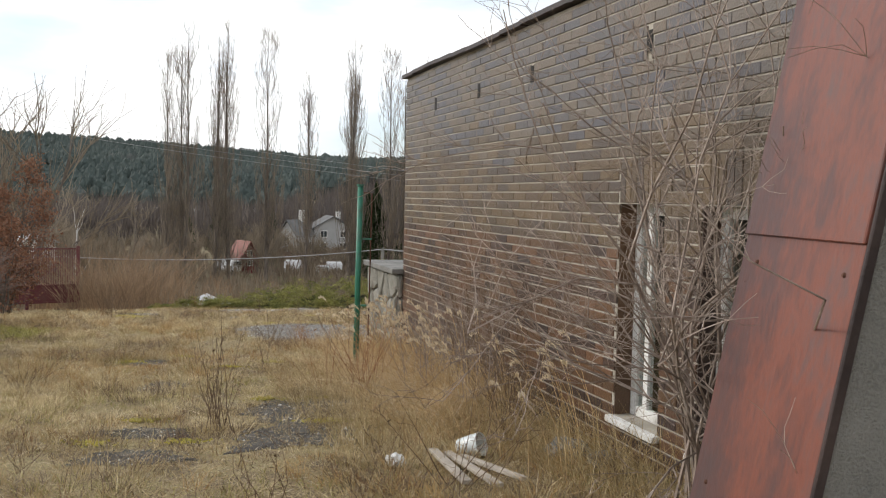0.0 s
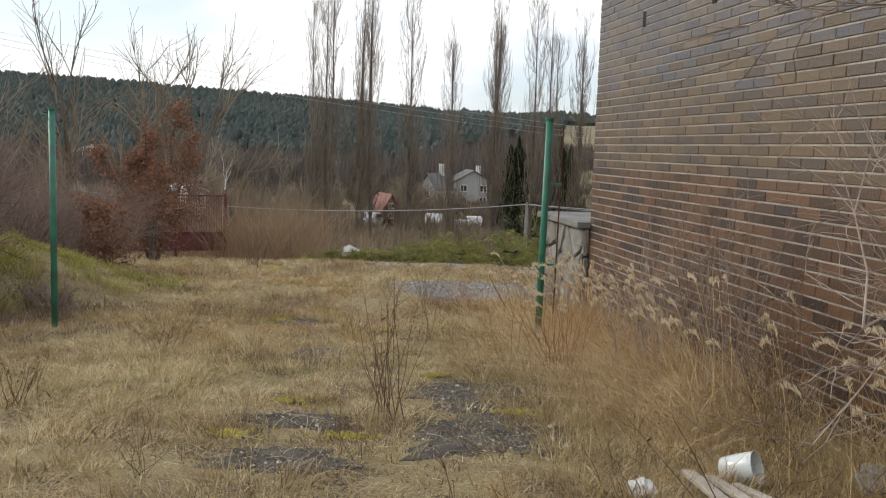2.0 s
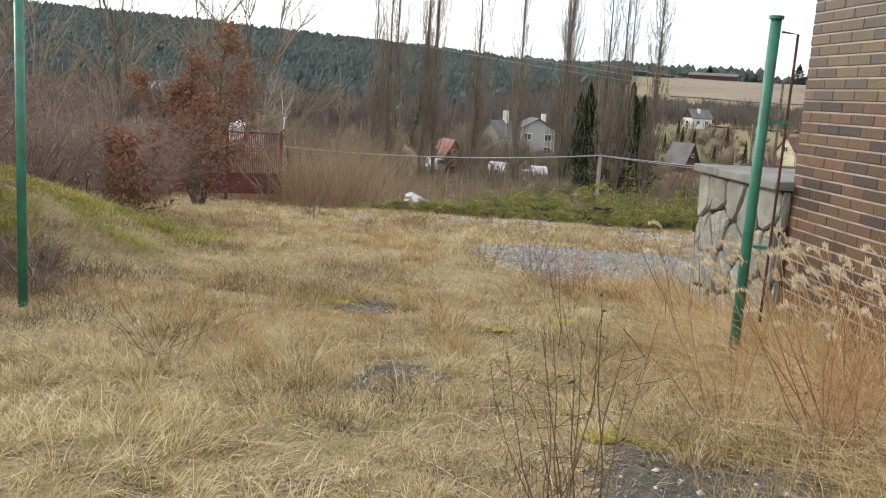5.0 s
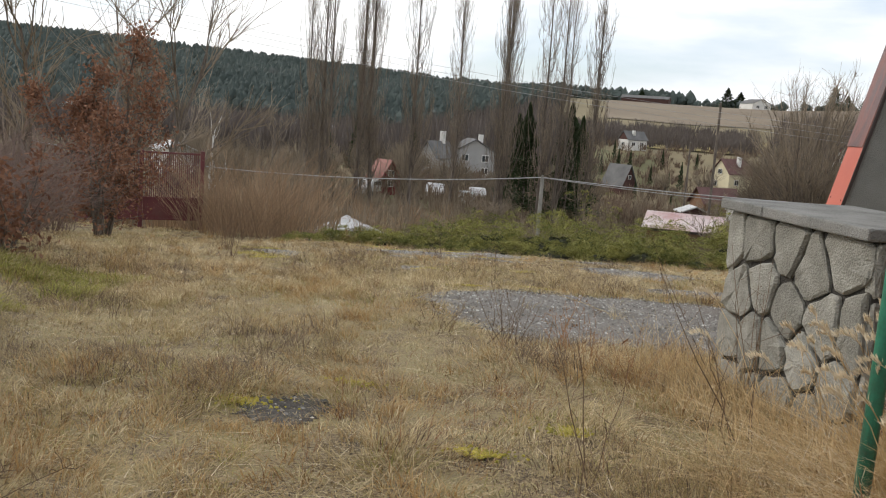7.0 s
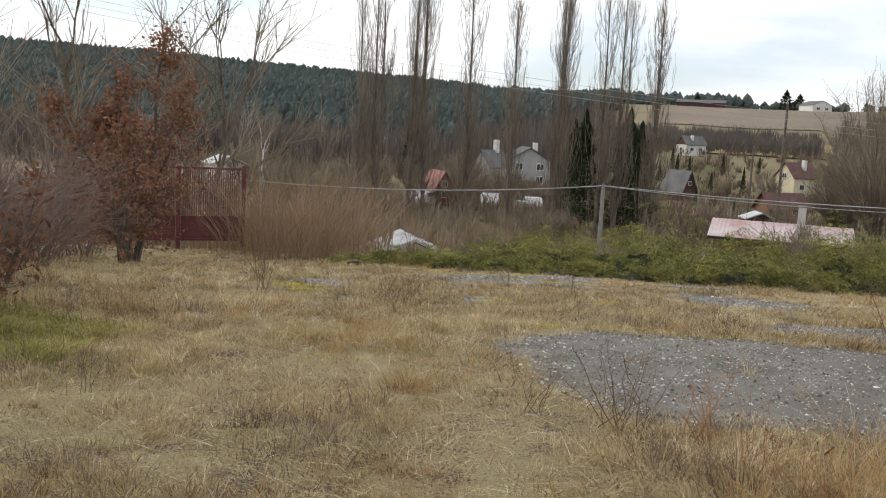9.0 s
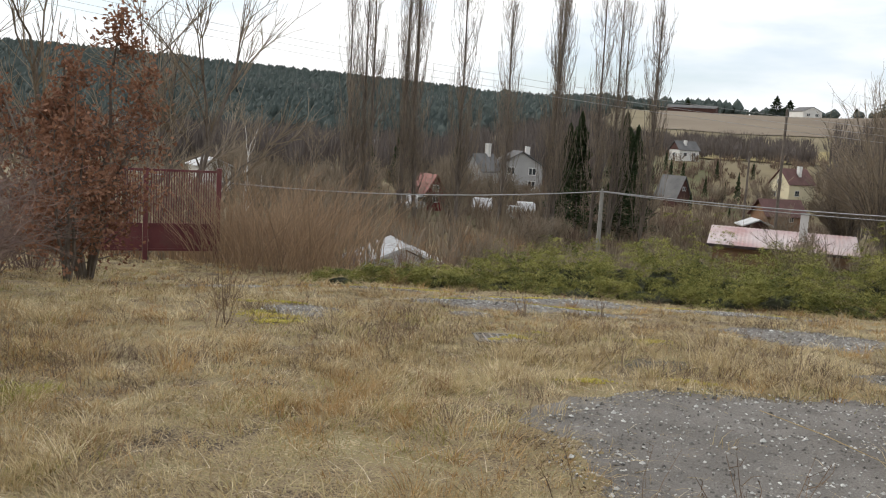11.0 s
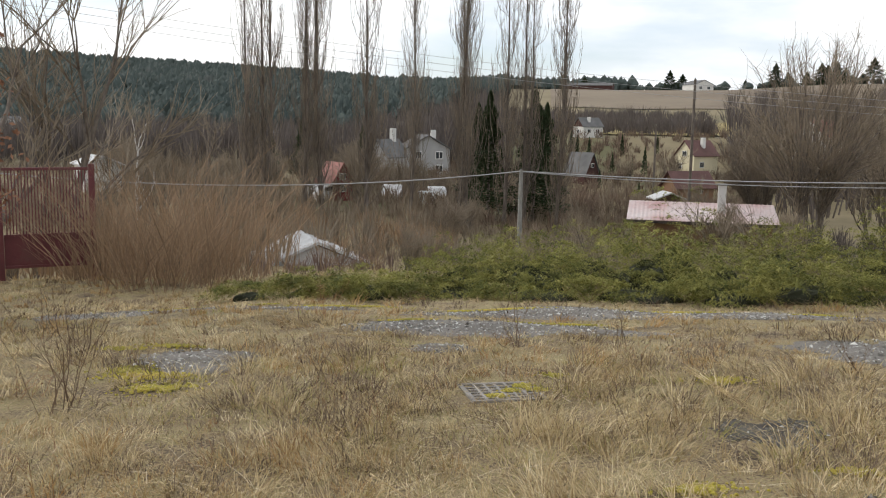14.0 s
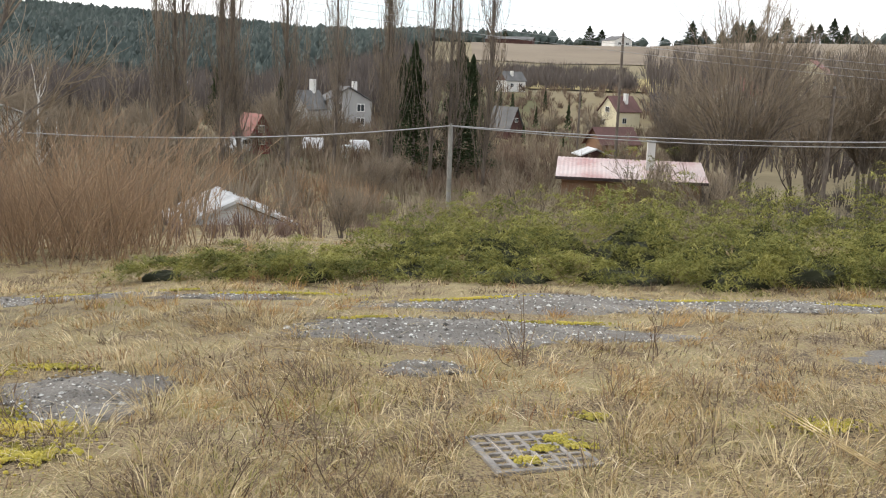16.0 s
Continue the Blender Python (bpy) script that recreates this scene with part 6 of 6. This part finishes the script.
house("cottage", 12.1, 80, 40, 2.5, 3.2, 1.0, 1.9, WALL_RED, ROOF_RED, "small dark red gabled cottage with red tin roof", None, (("f", 0.0, 1.65, 0.7, 0.7), ("f", 0.0, 0.5, 0.7, 0.7)), None, 0.3, 0.7, 0.78)
house("white_villa", 6.8, 128, 18, 5.6, 6, 3.4, 1.6, WALL_GREY, ROOF_GREY, "white two-storey villa behind the poplars", None, (("f", -1.4, 2.6, 1.0, 1.0), ("f", 1.4, 2.6, 1.0, 1.0), ("f", -1.4, 0.9, 1.0, 1.0), ("f", 1.4, 0.9, 1.0, 1.0), ("r", 0, 2.6, 1.0, 1.0)), (0.8, -2, 0.8))
house("white_villa", 8.9, 124, -30, 3.2, 4, 2.4, 2.0, WALL_GREY, ROOF_GREY, "white gabled house with a grey roof", None, (("f", 0, 1.6, 1.0, 1.2),), (0, 1.0, 1.5))
house("cottage", -2.9, 165, -55, 3.8, 5.6, 2.2, 1.9, WALL_WHITE, ROOF_GREY, "white cottage with dark gable and grey roof", WALL_DARK, (("r", -1.2, 1.2, 1.0, 0.9), ("r", 1.2, 1.2, 1.0, 0.9), ("f", 0, 1.1, 0.9, 0.9)), (0.8, -0.5, 0.3), 0.3, 0.0, 0.72)
house("cottage", -2.4, 124, 48, 3.9, 4.4, 0.9, 3.5, WALL_DARK, ROOF_GREY, "dark timber A-frame cottage with grey roof", None, (("f", 0, 2.4, 0.8, 0.7),), None, 0.35, 0.4, 0.74)
house("cottage", -8.9, 134, -52, 4.2, 5.6, 3.0, 2.3, WALL_CREAM, ROOF_BROWN, "cream cottage with brown tiled roof", None, (("f", 0, 3.3, 0.9, 0.9), ("f", -0.9, 1.2, 0.9, 1.0), ("r", -1, 1.5, 1.0, 1.0)), (0.9, 0.4, 0.6), 0.3, 0.2, 0.8)
house("cottage", -8.2, 104, -60, 4.0, 7.0, 1.6, 2.2, WALL_BROWN, ROOF_BROWN, "brown timber cottage with brown roof", None, (("r", 1.0, 1.0, 0.8, 0.8),), None, 0.5, 1.2, 0.66)
house("cottage", -15.5, 150, -40, 5, 7, 3, 2.2, WALL_WHITE, ROOF_RED, "white house with red roof behind trees", None, (("f", 0, 1.6, 1, 1),))
house("cottage", -19.5, 190, -30, 7, 9, 4, 2.4, WALL_CREAM, ROOF_RED, "pale house with orange-red roof on the hill", None, (("f", -1.5, 2.4, 1, 1.2), ("f", 1.5, 2.4, 1, 1.2)))
house("farmhouse", -9.5, 455, 20, 9, 12, 3, 2, WALL_WHITE, ROOF_GREY, "low pale house on the field ridge", None, (("f", -2, 1.6, 1.6, 1.4), ("f", 2, 1.6, 1.6, 1.4)))
house("farmhouse", -3.3, 450, 75, 6, 22, 2.2, 1.2, WALL_DARK, ROOF_GREY, "long low dark barn on the field ridge")
house("long_building", 19.0, 300, 80, 8, 46, 3.0, 1.2, WALL_BROWN, ROOF_PALE, "long low building beside the far woods")
house("white_house", 29.5, 260, 10, 12, 10, 5, 2.0, WALL_WHITE, ROOF_GREY, "white house seen through bare trees", None, (("f", -3, 3, 1.6, 1.6), ("f", 0, 3, 1.6, 1.6), ("f", 3, 3, 1.6, 1.6)))
house("white_house", 24.9, 90, 40, 3, 3.4, 2.2, 0.6, WALL_WHITE, ROOF_PALE, "small pale hut beside the gate trees")
house("garden_hut", 13.8, 43.5, 24, 4.0, 3.4, 0.1, 0.85, WALL_DARK, ROOF_PALE, "garden hut with a pale felt pyramid roof", ROOF_PALE)


# shed with a faded tin roof and chimney
def tin_shed(az, d, turn):
    x, y = spot(az, d)
    z0 = ground_z(x, y)
    th = empty("tin_shed", pose(x, y, z0, 0, 0, turn), "long low shed with faded pink corrugated roof", "shed")
    L, W, H = 8.6, 3.6, 2.45
    part("wall", boxed(-L / 2, -W / 2, -1, L / 2, W / 2, H - 0.25), WALL_BROWN, th)
    bm = bmesh.new()
    n = 70
    top = []
    for lay in (0, 0.03):
        for yy, zz in ((-W / 2 - 0.5, H - 0.25), (W / 2 + 0.3, H + 0.62)):
            top.append([bm.verts.new((-L / 2 - 0.4 + (L + 0.8) * k / n, yy, zz + lay + 0.03 * (k % 2))) for k in range(n + 1)])
    for k in range(n):
        bm.faces.new((top[0][k], top[0][k + 1], top[1][k + 1], top[1][k]))
        bm.faces.new((top[2][k], top[3][k], top[3][k + 1], top[2][k + 1]))
        bm.faces.new((top[0][k], top[2][k], top[2][k + 1], top[0][k + 1]))
    part("corrugated_roof", bm, ROOF_FADED, th, "faded pink corrugated tin")
    part("chimney", boxed(1.0, -0.25, H - 0.1, 1.5, 0.25, H + 2.0), WALL_WHITE, th, "pale block chimney")
    part("chimney_cap", boxed(0.95, -0.3, H + 2.001, 1.55, 0.3, H + 2.1), CONCRETE, th)
    part("fascia", boxed(-L / 2 - 0.4, -W / 2 - 0.56, H - 0.4, L / 2 + 0.4, -W / 2 - 0.51, H - 0.22), DARK_METAL, th)


tin_shed(-8.3, 68, -8)

# water tank
x, y = spot(6.9, 86)
tank = empty("water_tank", pose(x, y, ground_z(x, y), 0, 0, 20), "white plastic water tank on a garden lawn", "tank")
part("body", boxed(-0.6, -0.5, 0.15, 0.6, 0.5, 1.25, 0.12), ENAMEL, tank)
part("pallet", boxed(-0.6, -0.5, 0.0, 0.6, 0.5, 0.14), OLD_WOOD, tank)


# ---- parked cars far off ----
def car(az, d, turn, mat, label):
    x, y = spot(az, d)
    th = empty("parked_car", pose(x, y, ground_z(x, y), 0, 0, turn), label, "car", "parked cars")
    prof = [(-2.1, 0.35), (-2.15, 0.75), (-1.5, 0.95), (-0.9, 1.4), (0.7, 1.42), (1.4, 0.95), (2.1, 0.85), (2.15, 0.4)]
    bm = bmesh.new()
    a = [bm.verts.new((px_, -0.82, pz_)) for px_, pz_ in prof]
    b = [bm.verts.new((px_, 0.82, pz_)) for px_, pz_ in prof]
    bm.faces.new(a)
    bm.faces.new(b[::-1])
    for k in range(8):
        bm.faces.new((a[k], a[(k + 1) % 8], b[(k + 1) % 8], b[k]))
    bmesh.ops.bevel(bm, geom=bm.edges[:], offset=0.06, segments=2, affect="EDGES")
    part("body", bm, mat, th)
    for sgn in (-1, 1):
        part("side_window", boxed(-0.8, sgn * 0.825 - 0.006, 0.98, 0.75, sgn * 0.825 + 0.006, 1.30), PANE, th)
    for wx in (-1.3, 1.3):
        for wy in (-0.75, 0.75):
            bm = bmesh.new()
            tube(bm, [(wx, wy - 0.1, 0.31), (wx, wy + 0.1, 0.31)], 0.31, 14)
            part("wheel", bm, PIT, th)


car(8.8, 84, 96, ROOF_PALE, "white parked car beyond the garden fence")
car(13.0, 78, 80, ROOF_PALE, "pale grey parked car below the willow")
car(6.2, 92, 100, ROOF_PALE, "white parked car among the trees")
house("garden_shed", -7.0, 96, 10, 2.6, 2.2, 1.5, 0.5, WALL_DARK, ROOF_PALE, "small garden shed with a pale roof")


# ---- poles and wires ----
def cable(name, pts, sag, r, label):
    bm = bmesh.new()
    for a, b in zip(pts, pts[1:]):
        q = [Vector(a).lerp(Vector(b), t) - Vector((0, 0, sag * 4 * t * (1 - t))) for t in np.linspace(0, 1, 15)]
        tube(bm, q, r, 4, False)
    return tagged(part(name, bm, WIRE), label, "cable", "overhead cables")


def pole(x, y, top, mat, label, arms=False):
    z0 = ground_z(x, y)
    th = empty("utility_pole", pose(x, y, z0), label, "pole", "utility poles")
    bm = bmesh.new()
    tube(bm, [(0, 0, -0.5), (0, 0, top - z0)], [0.14, 0.10], 8)
    part("shaft", bm, mat, th)
    if arms:
        part("crossarm", boxed(-0.7, -0.05, top - z0 - 0.5, 0.7, 0.05, top - z0 - 0.4), mat, th)
    bm = bmesh.new()
    tube(bm, [(0, 0, top - z0 - 0.02), (0, 0, top - z0 + 0.12)], 0.06, 8)
    part("insulator", bm, CONCRETE, th)


CPX, CPY, CPZ = -4.6, 62.0, -2.1
pole(CPX, CPY, CPZ, CONCRETE, "grey concrete utility pole on the slope")
cable("cable", [(-34, 56, -2.0), (CPX, CPY, CPZ)], 0.9, 0.03, "thick grey cable hanging between poles")
cable("cable", [(CPX, CPY, CPZ), (30, 60, -1.2)], 0.6, 0.03, "thick grey cable hanging between poles")
cable("cable", [(CPX, CPY, CPZ - 0.02), (30, 60, -1.35)], 0.75, 0.022, "grey cable hanging between poles")
for az, d, top in ((-8.0, 84, 4.0), (-6.4, 112, 0.2)):
    pole(*spot(az, d), top, BARK, "thin dark wooden utility pole among cottages")
pole(*spot(-17.9, 62), 0.3, BARK, "dark wooden utility pole with crossarm", True)
for k, dz in enumerate((0, -0.45, -0.9)):
    cable("power_line", [(-50, 62, 9.6 + dz), (-2, 66, 3.1 + dz * 0.8), (52, 70, 0.6 + dz)], 0.5, 0.010, "thin power line across the valley")

# rusty fence posts with wire along the left bank
for i, (x, y, h) in enumerate(((-9.2, 9.6, 2.0), (-8.0, 11.6, 1.5), (-10.4, 7.4, 2.0), (-11.6, 5.2, 2.0))):
    th = empty("rusty_post", pose(x, y, ground_z(x, y)), "thin rusty iron fence post on the bank", "post", "rusty fence posts")
    bm = bmesh.new()
    tube(bm, [(0, 0, -0.3), (0.03, 0, h)], 0.025, 6)
    part("rod", bm, RUST, th)

# chain-link netting between the rusty posts
net = Soup()
for (ax, ay), (bx_, by_) in zip(((-8.0, 11.6), (-9.2, 9.6), (-10.4, 7.4)), ((-9.2, 9.6), (-10.4, 7.4), (-11.6, 5.2))):
    n = 34
    for k in range(-12, n):
        for sgn in (1, -1):
            t0, t1 = k / n, (k + 12) / n
            if sgn < 0:
                t0, t1 = t1, t0
            q = []
            for f in np.linspace(0, 1, 4):
                t = t0 + (t1 - t0) * f
                if 0 <= t <= 1:
                    x, y = ax + (bx_ - ax) * t, ay + (by_ - ay) * t
                    q.append(np.array((x, y, ground_z(x, y) + 0.1 + 1.35 * f)))
            if len(q) > 1:
                net.stem(q, 0.0018, 0.0018)
tagged(net.make("wire_netting", RUST), "rusty chain-link netting on the bank", "fence", kind="stuff")
